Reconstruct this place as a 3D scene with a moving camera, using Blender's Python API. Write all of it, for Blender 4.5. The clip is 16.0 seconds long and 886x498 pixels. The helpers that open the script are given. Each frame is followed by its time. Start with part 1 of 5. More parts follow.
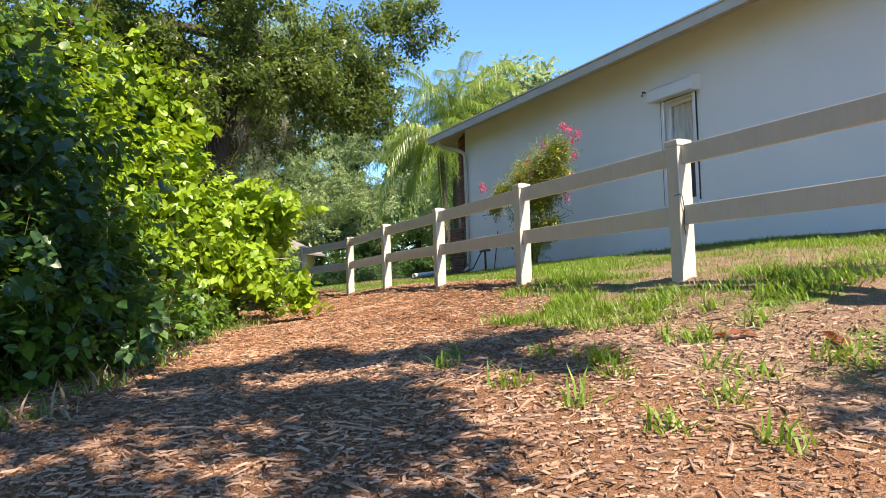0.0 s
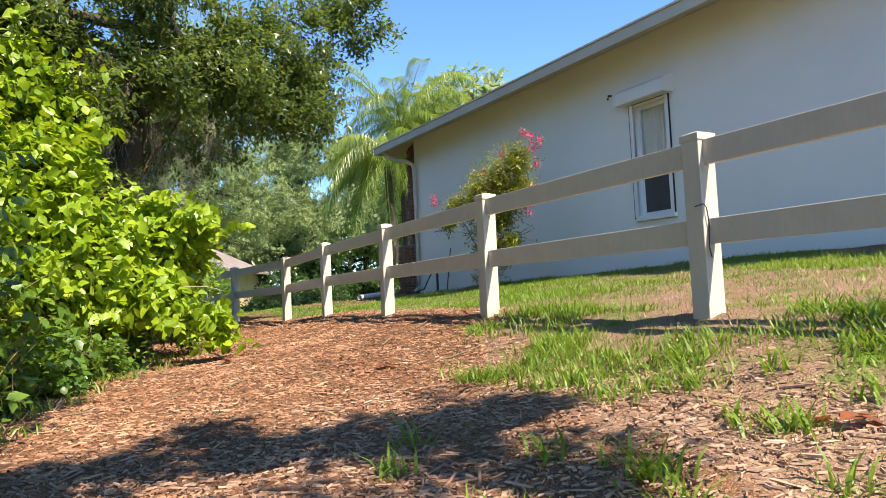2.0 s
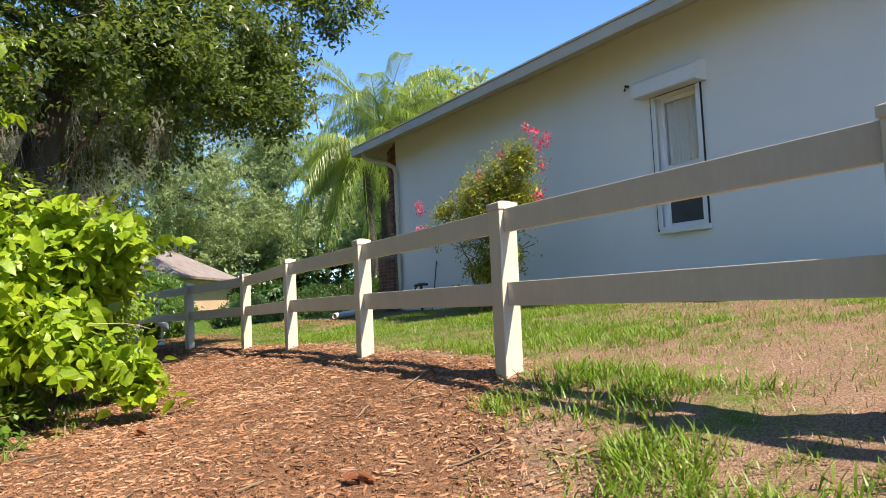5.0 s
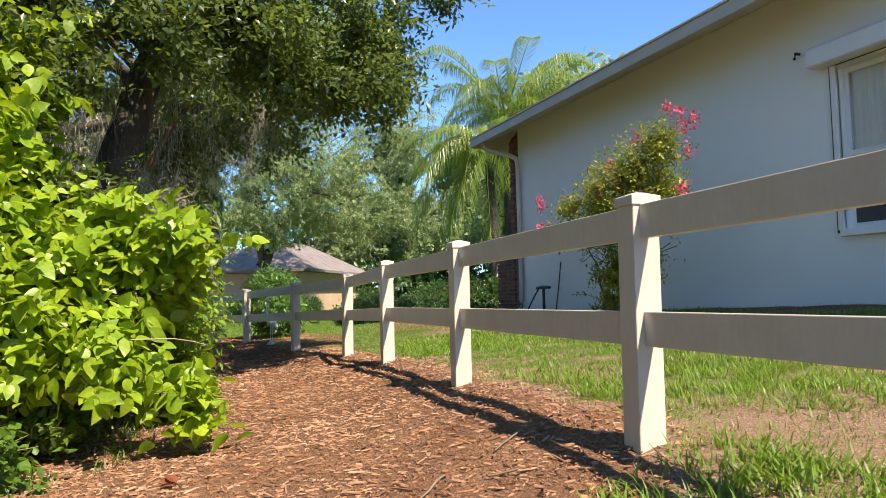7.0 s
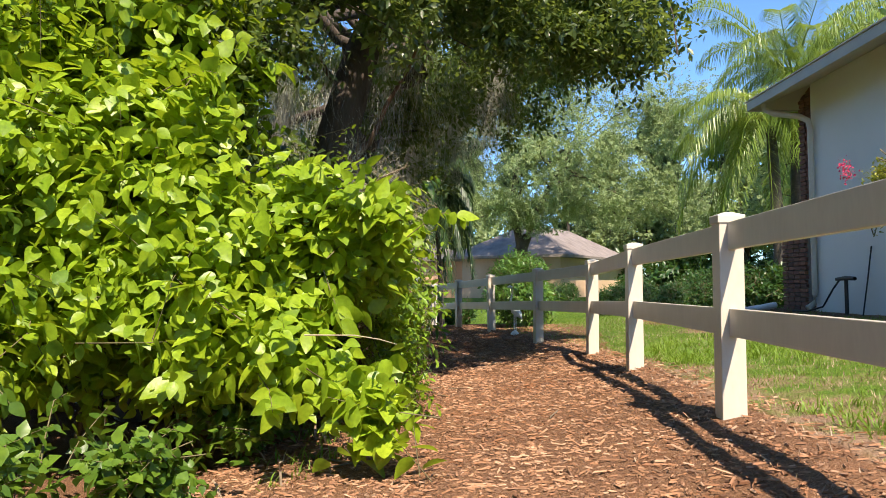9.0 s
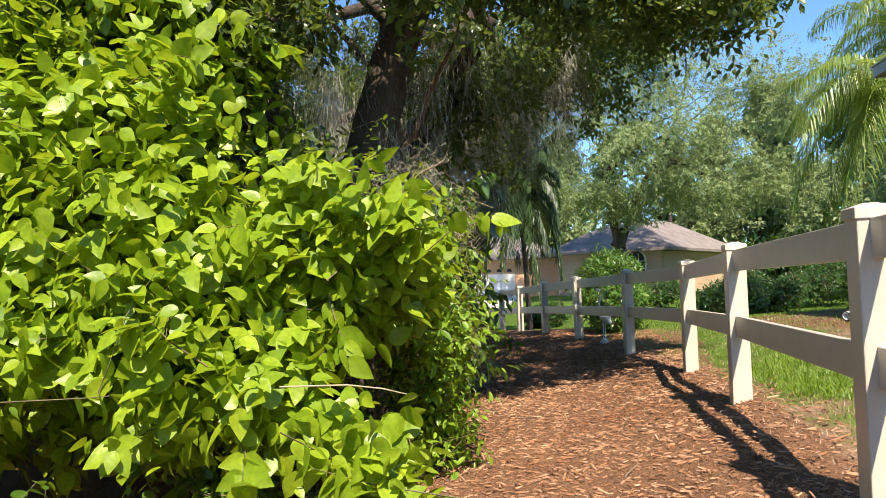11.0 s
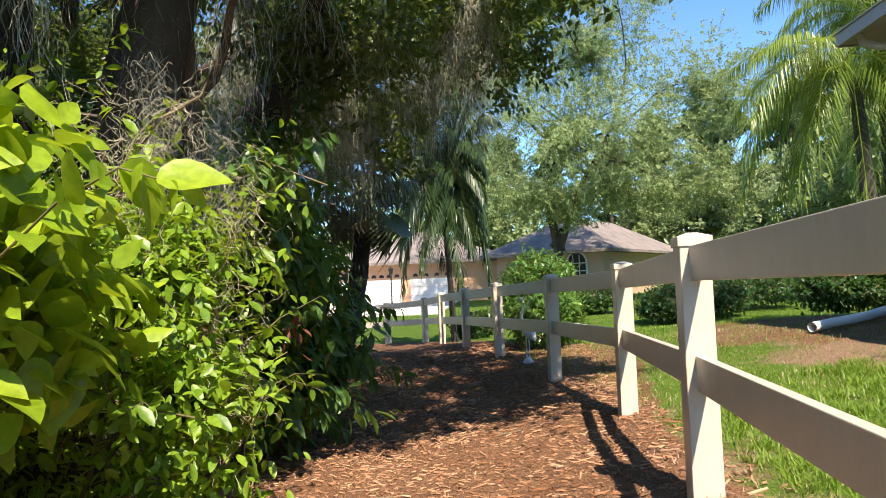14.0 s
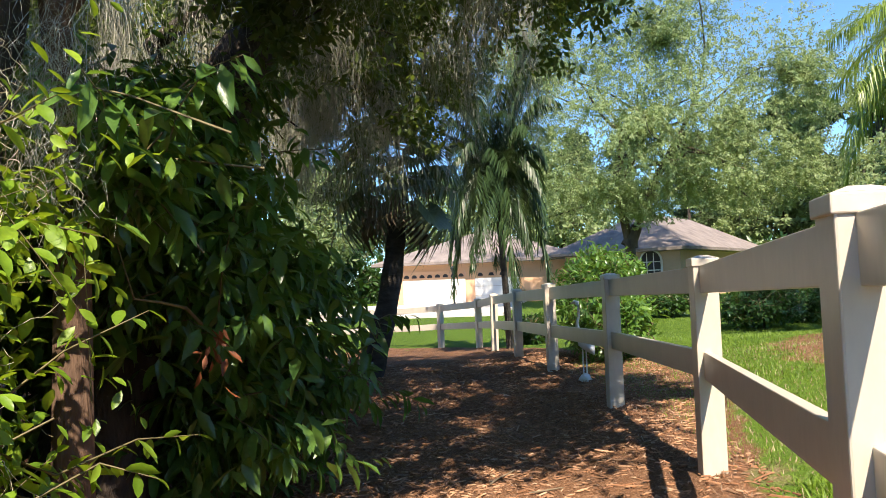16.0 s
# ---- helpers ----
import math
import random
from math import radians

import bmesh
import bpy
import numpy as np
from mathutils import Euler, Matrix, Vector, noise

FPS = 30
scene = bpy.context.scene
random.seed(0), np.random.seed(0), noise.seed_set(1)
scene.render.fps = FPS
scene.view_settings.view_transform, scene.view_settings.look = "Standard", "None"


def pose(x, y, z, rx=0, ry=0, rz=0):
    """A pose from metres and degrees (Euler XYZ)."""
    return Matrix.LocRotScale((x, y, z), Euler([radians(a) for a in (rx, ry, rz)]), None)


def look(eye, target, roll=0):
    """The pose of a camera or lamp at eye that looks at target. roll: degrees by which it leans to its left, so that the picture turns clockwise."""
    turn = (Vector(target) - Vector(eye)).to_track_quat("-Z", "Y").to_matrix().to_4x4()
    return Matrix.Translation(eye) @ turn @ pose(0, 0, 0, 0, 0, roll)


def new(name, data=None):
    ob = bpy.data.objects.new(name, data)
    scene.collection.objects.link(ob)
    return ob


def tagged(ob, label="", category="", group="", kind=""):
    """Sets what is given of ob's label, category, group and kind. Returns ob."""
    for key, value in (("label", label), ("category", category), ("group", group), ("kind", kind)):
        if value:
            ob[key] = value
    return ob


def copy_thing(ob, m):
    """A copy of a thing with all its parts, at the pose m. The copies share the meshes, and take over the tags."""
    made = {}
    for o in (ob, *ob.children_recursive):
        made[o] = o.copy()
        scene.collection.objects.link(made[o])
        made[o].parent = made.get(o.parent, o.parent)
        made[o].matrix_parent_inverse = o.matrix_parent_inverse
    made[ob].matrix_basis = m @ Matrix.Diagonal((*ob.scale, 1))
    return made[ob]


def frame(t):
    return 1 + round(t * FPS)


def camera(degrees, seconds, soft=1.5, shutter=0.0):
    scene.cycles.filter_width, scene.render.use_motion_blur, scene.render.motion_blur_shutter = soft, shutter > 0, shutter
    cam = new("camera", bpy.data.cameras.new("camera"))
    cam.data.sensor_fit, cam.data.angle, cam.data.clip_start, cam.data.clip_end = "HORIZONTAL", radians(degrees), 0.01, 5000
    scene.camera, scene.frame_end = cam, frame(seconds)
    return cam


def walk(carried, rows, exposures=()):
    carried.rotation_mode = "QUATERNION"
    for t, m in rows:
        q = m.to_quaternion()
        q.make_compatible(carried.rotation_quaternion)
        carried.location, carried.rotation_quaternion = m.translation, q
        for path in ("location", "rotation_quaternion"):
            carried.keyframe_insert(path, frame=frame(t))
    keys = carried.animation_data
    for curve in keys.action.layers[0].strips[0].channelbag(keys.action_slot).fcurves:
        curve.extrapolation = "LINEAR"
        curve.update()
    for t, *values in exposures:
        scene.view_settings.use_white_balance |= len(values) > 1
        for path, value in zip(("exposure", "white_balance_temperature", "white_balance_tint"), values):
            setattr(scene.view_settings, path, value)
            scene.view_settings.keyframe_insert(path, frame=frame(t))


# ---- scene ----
cam = camera(63.3, 16.0, soft=0.9)
PATH = [
    (0, (0.269, 0.489, 1.654), (1.11, 2.302, 1.73), -2.0),
    (0.5, (0.465, 0.839, 1.699), (1.336, 2.634, 1.828), -1.4),
    (1, (0.554, 1.138, 1.714), (1.509, 2.891, 1.834), -2.4),
    (1.5, (0.687, 1.46, 1.722), (1.663, 3.203, 1.829), -3.0),
    (2, (0.875, 1.762, 1.794), (1.844, 3.508, 1.906), -2.8),
    (2.5, (0.993, 2.068, 1.834), (1.969, 3.809, 1.961), -2.9),
    (3, (1.149, 2.356, 1.871), (2.133, 4.092, 2.01), -2.9),
    (3.5, (1.328, 2.588, 1.955), (2.32, 4.32, 2.085), -2.6),
    (4, (1.441, 2.832, 1.972), (2.457, 4.55, 2.097), -2.8),
    (4.2, (1.457, 2.944, 1.996), (2.482, 4.657, 2.119), -2.8),
    (6.3, (2.168, 4.11, 2.128), (3.103, 5.873, 2.263), -2.1),
    (6.5, (2.233, 4.198, 2.152), (3.114, 5.988, 2.283), -2.0),
    (7, (2.401, 4.467, 2.206), (3.096, 6.338, 2.329), -1.4),
    (7.5, (2.503, 4.762, 2.222), (3.006, 6.695, 2.338), -1.5),
    (8, (2.592, 5.037, 2.208), (2.893, 7.011, 2.319), -1.4),
    (8.5, (2.755, 5.384, 2.212), (2.887, 7.377, 2.317), -0.8),
    (8.7, (2.823, 5.509, 2.215), (2.894, 7.505, 2.315), -0.5),
    (10.8, (3.2, 6.549, 2.418), (2.9, 8.524, 2.504), -2.0),
    (11, (3.244, 6.713, 2.366), (2.954, 8.69, 2.458), -1.9),
    (11.5, (3.352, 7.058, 2.373), (3.111, 9.041, 2.466), -1.9),
    (12, (3.413, 7.447, 2.36), (3.23, 9.436, 2.457), -2.2),
    (12.5, (3.431, 7.78, 2.38), (3.297, 9.773, 2.479), -2.6),
    (13, (3.563, 8.151, 2.402), (3.448, 10.145, 2.501), -2.5),
    (13.5, (3.636, 8.484, 2.395), (3.521, 10.478, 2.496), -2.6),
    (14, (3.69, 8.846, 2.41), (3.547, 10.838, 2.505), -2.5),
    (14.5, (3.813, 9.286, 2.432), (3.627, 11.275, 2.525), -2.0),
    (15, (3.858, 9.605, 2.422), (3.625, 11.589, 2.52), -2.3),
    (15.5, (3.887, 10.023, 2.409), (3.588, 11.998, 2.507), -2.2),
    (16, (3.932, 10.356, 2.409), (3.592, 12.324, 2.51), -2.3),
]
walk(cam, [(t, look(eye, target, roll)) for t, eye, target, roll in PATH], [(0.0, 1.05, 6900, 14), (2.0, 1.00, 6900, 14), (8.0, 0.84, 6900, 14), (12.0, 0.84, 6900, 13), (15.0, 0.94, 6900, 13), (16.0, 0.94, 6900, 13)])

# ---- world, sun, exposure ----
SUN_DIR = Vector((0.22, -0.80, 1.0)).normalized()     # towards the sun
world = bpy.data.worlds.new("sky")
scene.world = world
world.use_nodes = True
wn = world.node_tree.nodes
sky = wn.new("ShaderNodeTexSky")
sky.sky_type, sky.sun_disc = "NISHITA", False
sky.sun_elevation = math.asin(SUN_DIR.z)
sky.sun_rotation = math.atan2(SUN_DIR.x, SUN_DIR.y)
sky.air_density, sky.dust_density, sky.ozone_density = 0.9, 0.0, 3.5
sky.altitude = 1200
wn["Background"].inputs[1].default_value = 0.165
deep = wn.new("ShaderNodeMix")
deep.data_type, deep.blend_type = "RGBA", "MULTIPLY"
deep.inputs[0].default_value, deep.inputs[7].default_value = 1.0, (0.66, 0.90, 1.06, 1.0)
world.node_tree.links.new(sky.outputs[0], deep.inputs[6])
world.node_tree.links.new(deep.outputs[2], wn["Background"].inputs[0])
sun = new("sun", bpy.data.lights.new("sun", "SUN"))
sun.data.energy, sun.data.angle, sun.data.color = 5.8, radians(0.55), (1.0, 0.90, 0.76)
sun.matrix_world = look(SUN_DIR * 60, (0, 0, 0))


# ---- materials ----
def nodes_of(name):
    m = bpy.data.materials.new(name)
    m.use_nodes = True
    t = m.node_tree
    return m, t, t.nodes["Principled BSDF"]


def noise_node(t, scale, detail=6.0, rough=0.6, coords="Object", stretch=None):
    tc = t.nodes.new("ShaderNodeTexCoord")
    n = t.nodes.new("ShaderNodeTexNoise")
    n.inputs["Scale"].default_value, n.inputs["Detail"].default_value, n.inputs["Roughness"].default_value = scale, detail, rough
    if stretch:
        mp = t.nodes.new("ShaderNodeMapping")
        mp.inputs["Scale"].default_value = stretch
        t.links.new(tc.outputs[coords], mp.inputs[0])
        t.links.new(mp.outputs[0], n.inputs["Vector"])
    else:
        t.links.new(tc.outputs[coords], n.inputs["Vector"])
    return n


def ramp(t, src, stops):
    r = t.nodes.new("ShaderNodeValToRGB")
    e = r.color_ramp.elements
    while len(e) < len(stops):
        e.new(0.5)
    for i, (p, c) in enumerate(stops):
        e[i].position, e[i].color = p, (*c, 1.0)
    t.links.new(src, r.inputs[0])
    return r.outputs[0]


def mix(t, fac, a, b, mode="MIX"):
    n = t.nodes.new("ShaderNodeMix")
    n.data_type, n.blend_type = "RGBA", mode
    for sock, v in ((n.inputs[0], fac), (n.inputs[6], a), (n.inputs[7], b)):
        if isinstance(v, (int, float)):
            sock.default_value = v
        elif isinstance(v, tuple):
            sock.default_value = (*v, 1.0)
        else:
            t.links.new(v, sock)
    return n.outputs[2]


def bump(t, p, height, strength=0.3, distance=0.01):
    b = t.nodes.new("ShaderNodeBump")
    b.inputs["Strength"].default_value, b.inputs["Distance"].default_value = strength, distance
    t.links.new(height, b.inputs["Height"])
    t.links.new(b.outputs[0], p.inputs["Normal"])


def surface(name, dark, light, scale=6.0, rough=0.7, grain=60.0, bump_by=0.25, metal=0.0, stretch=None, depth=0.006, spread=(0.32, 0.68)):
    """A two-scale mottled surface between two colours, with fine relief."""
    m, t, p = nodes_of(name)
    big = noise_node(t, scale, 5, stretch=stretch)
    fine = noise_node(t, grain, 4, stretch=stretch)
    base = ramp(t, big.outputs[0], [(spread[0], dark), (spread[1], light)])
    t.links.new(mix(t, 0.35, base, ramp(t, fine.outputs[0], [(0.3, dark), (0.7, light)])), p.inputs["Base Color"])
    p.inputs["Roughness"].default_value, p.inputs["Metallic"].default_value = rough, metal
    bump(t, p, fine.outputs[0], bump_by, depth)
    return m


def leafy(name, colours, through_col, rough=0.45, share=0.35):
    """Thin leaves: each one its own shade, light passing through."""
    m, t, p = nodes_of(name)
    geo = t.nodes.new("ShaderNodeNewGeometry")
    stops = [(i / max(1, len(colours) - 1), c) for i, c in enumerate(colours)]
    col = ramp(t, geo.outputs["Random Per Island"], stops)
    n = noise_node(t, 1.3, 3)
    col = mix(t, 0.35, col, ramp(t, n.outputs[0], [(0.35, colours[0]), (0.65, colours[-1])]))
    fine = noise_node(t, 38, 4)
    col = mix(t, 0.8, col, ramp(t, fine.outputs[0], [(0.3, (0.62, 0.66, 0.6)), (0.7, (1.25, 1.2, 1.25))]), "MULTIPLY")
    t.links.new(col, p.inputs["Base Color"])
    bump(t, p, fine.outputs[0], 0.35, 0.006)
    p.inputs["Roughness"].default_value = rough
    tr = t.nodes.new("ShaderNodeBsdfTranslucent")
    t.links.new(mix(t, 0.6, col, through_col), tr.inputs[0])
    ms = t.nodes.new("ShaderNodeMixShader")
    ms.inputs[0].default_value = share
    t.links.new(p.outputs[0], ms.inputs[1])
    t.links.new(tr.outputs[0], ms.inputs[2])
    t.links.new(ms.outputs[0], t.nodes["Material Output"].inputs[0])
    return m


M_VINYL = surface("cream_vinyl", (0.50, 0.445, 0.365), (0.60, 0.54, 0.445), 2.5, 0.34, 40, 0.05, stretch=(1, 1, 0.35))
M_BARK = surface("grey_brown_bark", (0.028, 0.021, 0.016), (0.11, 0.082, 0.06), 5, 0.9, 26, 0.9, stretch=(1, 1, 0.25), depth=0.03)
M_REDBARK = surface("red_brown_bark", (0.06, 0.035, 0.022), (0.22, 0.13, 0.08), 6, 0.9, 30, 0.9, stretch=(1, 1, 0.2), depth=0.02)
M_PALMBARK = surface("dark_palm_bark", (0.03, 0.026, 0.023), (0.10, 0.085, 0.07), 7, 0.9, 30, 0.7, stretch=(1, 1, 3), depth=0.02)
M_STEM = surface("woody_stem", (0.09, 0.07, 0.03), (0.2, 0.17, 0.08), 12, 0.7, 60, 0.3)
M_STRAWSTEM = surface("pale_dry_stem", (0.32, 0.25, 0.16), (0.48, 0.40, 0.28), 12, 0.7, 60, 0.3)
M_STUCCO = surface("pale_blue_grey_stucco", (0.76, 0.76, 0.71), (0.83, 0.83, 0.78), 0.7, 0.85, 130, 0.35, depth=0.004)
M_FASCIA = surface("cream_paint", (0.55, 0.50, 0.40), (0.66, 0.61, 0.50), 1.5, 0.5, 60, 0.08)
M_SOFFIT = surface("tan_soffit", (0.46, 0.41, 0.32), (0.56, 0.51, 0.41), 1.5, 0.8, 60, 0.08)
M_WHITE = surface("white_paint", (0.72, 0.71, 0.68), (0.82, 0.81, 0.78), 2.0, 0.5, 60, 0.05)
M_SHINGLE = surface("grey_brown_shingle", (0.14, 0.117, 0.107), (0.31, 0.265, 0.24), 1.5, 0.9, 18, 0.4, depth=0.02)
M_TAN = surface("tan_stucco", (0.50, 0.34, 0.22), (0.62, 0.44, 0.30), 0.6, 0.9, 60, 0.2)
M_PEACH = surface("peach_stucco", (0.66, 0.38, 0.22), (0.76, 0.47, 0.29), 0.6, 0.9, 60, 0.2)
M_DARK = surface("dark_recess", (0.012, 0.012, 0.014), (0.03, 0.03, 0.03), 3, 0.6, 40, 0.1)
M_BLACK = surface("black_painted_iron", (0.012, 0.012, 0.012), (0.03, 0.03, 0.03), 9, 0.45, 60, 0.1)
M_PVC = surface("white_pvc", (0.74, 0.74, 0.72), (0.84, 0.84, 0.82), 3, 0.4, 60, 0.03)
M_CURTAIN = surface("pale_curtain", (0.78, 0.74, 0.62), (0.88, 0.85, 0.75), 5, 0.9, 40, 0.1, stretch=(1, 6, 0.3))
M_SCREEN = surface("grey_insect_screen", (0.045, 0.047, 0.05), (0.075, 0.077, 0.08), 4, 0.7, 120, 0.1)
M_CONCRETE = surface("pale_concrete", (0.50, 0.46, 0.40), (0.62, 0.58, 0.52), 0.8, 0.85, 50, 0.1)
M_MOSS = surface("grey_moss", (0.32, 0.32, 0.26), (0.54, 0.53, 0.44), 9, 0.95, 60, 0.3)
M_DRYMOSS = surface("dry_moss", (0.34, 0.30, 0.20), (0.56, 0.50, 0.36), 9, 0.95, 60, 0.2)
M_DEADFROND = surface("dry_frond", (0.10, 0.075, 0.045), (0.26, 0.20, 0.13), 6, 0.85, 50, 0.3)
M_MORTAR = surface("mortar", (0.20, 0.18, 0.16), (0.30, 0.27, 0.24), 8, 0.95, 60, 0.3)

M_LIME = leafy("bright_broad_leaf", [(0.14, 0.255, 0.015), (0.25, 0.38, 0.02), (0.37, 0.49, 0.03)], (0.55, 0.68, 0.03), 0.40, 0.38)
M_DEEP = leafy("deep_green_leaf", [(0.018, 0.055, 0.016), (0.034, 0.092, 0.02), (0.058, 0.13, 0.03)], (0.18, 0.34, 0.03), 0.38, 0.28)
M_GLOSSY = leafy("glossy_green_leaf", [(0.05, 0.12, 0.03), (0.085, 0.185, 0.038), (0.14, 0.27, 0.045)], (0.28, 0.46, 0.03), 0.30, 0.34)
M_VINE = leafy("vine_leaf", [(0.09, 0.19, 0.015), (0.18, 0.32, 0.02), (0.30, 0.44, 0.04)], (0.52, 0.68, 0.03), 0.4, 0.35)
M_OAK = leafy("oak_leaf", [(0.03, 0.055, 0.016), (0.06, 0.10, 0.025), (0.12, 0.16, 0.05)], (0.36, 0.48, 0.06), 0.32, 0.38)
M_WILLOW = leafy("soft_green_leaf", [(0.17, 0.25, 0.09), (0.25, 0.335, 0.14), (0.33, 0.405, 0.20)], (0.46, 0.56, 0.2), 0.5, 0.42)
M_PINE = leafy("pine_needles", [(0.05, 0.09, 0.04), (0.08, 0.13, 0.05), (0.12, 0.17, 0.07)], (0.18, 0.26, 0.06), 0.5, 0.3)
M_PALM = leafy("palm_frond", [(0.12, 0.20, 0.03), (0.19, 0.28, 0.04), (0.28, 0.36, 0.07)], (0.42, 0.54, 0.06), 0.32, 0.35)
# fan fronds: duller than palm_frond, the shade they stand in is in the colour
M_SHADEFAN = leafy("shaded_palm_frond", [(0.08, 0.11, 0.055), (0.13, 0.17, 0.085), (0.20, 0.24, 0.13)], (0.2, 0.3, 0.07), 0.35, 0.25)
M_GRASS = leafy("grass_blade", [(0.08, 0.165, 0.012), (0.14, 0.25, 0.02), (0.23, 0.34, 0.045)], (0.36, 0.52, 0.035), 0.45, 0.35)
M_STRAW = leafy("dry_blade", [(0.20, 0.12, 0.07), (0.38, 0.26, 0.165), (0.62, 0.49, 0.35)], (0.4, 0.3, 0.15), 0.7, 0.2)
M_CHIP = leafy("bark_chip", [(0.09, 0.04, 0.02), (0.26, 0.105, 0.04), (0.40, 0.175, 0.075), (0.44, 0.22, 0.11), (0.58, 0.38, 0.24)], (0.3, 0.14, 0.06), 0.85, 0.02)
M_OLDCHIP = leafy("weathered_chip", [(0.15, 0.08, 0.05), (0.28, 0.165, 0.105), (0.40, 0.24, 0.155), (0.45, 0.25, 0.14), (0.56, 0.40, 0.29)], (0.3, 0.2, 0.12), 0.85, 0.02)
M_PINK = leafy("pink_blossom", [(0.55, 0.03, 0.10), (0.75, 0.06, 0.16), (0.80, 0.14, 0.24)], (0.8, 0.1, 0.2), 0.6, 0.35)
M_CRAPE = leafy("crape_leaf", [(0.14, 0.20, 0.02), (0.26, 0.31, 0.03), (0.42, 0.40, 0.06)], (0.4, 0.42, 0.04), 0.45, 0.35)
M_THICKET = leafy("thicket_leaf", [(0.03, 0.085, 0.012), (0.07, 0.155, 0.018), (0.16, 0.27, 0.028)], (0.32, 0.48, 0.03), 0.4, 0.33)
# slender palm: green darkened to carry shade that the sun here doesn't leave
M_SHADEPALM = leafy("shaded_feather_frond", [(0.025, 0.06, 0.02), (0.045, 0.09, 0.03), (0.07, 0.12, 0.04)], (0.12, 0.2, 0.04), 0.4, 0.25)
M_RUST = leafy("rust_leaf", [(0.16, 0.05, 0.02), (0.28, 0.09, 0.03)], (0.35, 0.12, 0.03), 0.6, 0.3)

m, t, p = nodes_of("window_glass")
p.inputs["Base Color"].default_value = (1.0, 1.0, 1.0, 1)
p.inputs["Roughness"].default_value, p.inputs["Transmission Weight"].default_value, p.inputs["IOR"].default_value = 0.03, 1.0, 1.3
M_GLASS = m


def brick_material():
    m, t, p = nodes_of("red_brown_brick")
    oi = t.nodes.new("ShaderNodeObjectInfo")
    n = noise_node(t, 25, 5)
    col = ramp(t, oi.outputs["Random"], [(0, (0.10, 0.045, 0.03)), (0.5, (0.20, 0.08, 0.05)), (1, (0.27, 0.13, 0.08))])
    t.links.new(mix(t, 0.3, col, ramp(t, n.outputs[0], [(0.3, (0.08, 0.04, 0.03)), (0.7, (0.3, 0.15, 0.1))])), p.inputs["Base Color"])
    p.inputs["Roughness"].default_value = 0.9
    bump(t, p, n.outputs[0], 0.4, 0.004)
    return m


M_BRICK = brick_material()


def ground_material():
    """Bark mulch, dry thatch and lawn, told apart by two painted masks on the sheet."""
    m, t, p = nodes_of("mulch_and_lawn")
    a1 = t.nodes.new("ShaderNodeAttribute"); a1.attribute_name = "mulch"
    a2 = t.nodes.new("ShaderNodeAttribute"); a2.attribute_name = "green"
    vor = t.nodes.new("ShaderNodeTexVoronoi")
    tc = t.nodes.new("ShaderNodeTexCoord")
    mp = t.nodes.new("ShaderNodeMapping")
    warp = noise_node(t, 7, 3)
    add = t.nodes.new("ShaderNodeVectorMath"); add.operation = "MULTIPLY_ADD"
    add.inputs[1].default_value = (0.16, 0.16, 0.16)
    t.links.new(warp.outputs["Color"], add.inputs[0]); t.links.new(tc.outputs["Object"], add.inputs[2])
    mp.inputs["Scale"].default_value = (30, 62, 30)
    t.links.new(add.outputs[0], mp.inputs[0]); t.links.new(mp.outputs[0], vor.inputs["Vector"])
    sep = t.nodes.new("ShaderNodeSeparateColor"); t.links.new(vor.outputs["Color"], sep.inputs[0])
    chips = ramp(t, sep.outputs[0], [(0.0, (0.03, 0.014, 0.008)), (0.3, (0.15, 0.065, 0.03)), (0.65, (0.33, 0.155, 0.075)), (1.0, (0.52, 0.34, 0.22))])
    fine = noise_node(t, 90, 4)
    big = noise_node(t, 1.1, 4)
    mul = mix(t, 0.3, chips, ramp(t, fine.outputs[0], [(0.3, (0.08, 0.035, 0.02)), (0.7, (0.36, 0.2, 0.11))]))
    mul = mix(t, 0.25, mul, ramp(t, big.outputs[0], [(0.35, (0.13, 0.07, 0.045)), (0.65, (0.36, 0.19, 0.10))]))
    thatch = ramp(t, fine.outputs[0], [(0.25, (0.14, 0.08, 0.05)), (0.5, (0.33, 0.21, 0.135)), (0.75, (0.50, 0.36, 0.25))])
    turf = ramp(t, fine.outputs[0], [(0.25, (0.05, 0.10, 0.012)), (0.5, (0.11, 0.20, 0.022)), (0.75, (0.20, 0.30, 0.05))])
    patch = noise_node(t, 2.2, 6)
    mask = t.nodes.new("ShaderNodeMath"); mask.operation = "ADD"
    t.links.new(a2.outputs["Fac"], mask.inputs[0]); t.links.new(patch.outputs[0], mask.inputs[1])
    gm = ramp(t, mask.outputs[0], [(0.78, (0, 0, 0)), (0.98, (1, 1, 1))])
    lawn = mix(t, gm, thatch, turf)
    mask2 = t.nodes.new("ShaderNodeMath"); mask2.operation = "ADD"
    t.links.new(a1.outputs["Fac"], mask2.inputs[0]); t.links.new(patch.outputs[0], mask2.inputs[1])
    mm = ramp(t, mask2.outputs[0], [(0.86, (0, 0, 0)), (1.08, (1, 1, 1))])
    t.links.new(mix(t, mm, lawn, mul), p.inputs["Base Color"])
    p.inputs["Roughness"].default_value = 0.95
    p.inputs["Specular IOR Level"].default_value = 0.15
    hb = t.nodes.new("ShaderNodeMath"); hb.operation = "ADD"
    t.links.new(sep.outputs[1], hb.inputs[0]); t.links.new(fine.outputs[0], hb.inputs[1])
    bump(t, p, hb.outputs[0], 0.9, 0.02)
    return m


M_GROUND = ground_material()


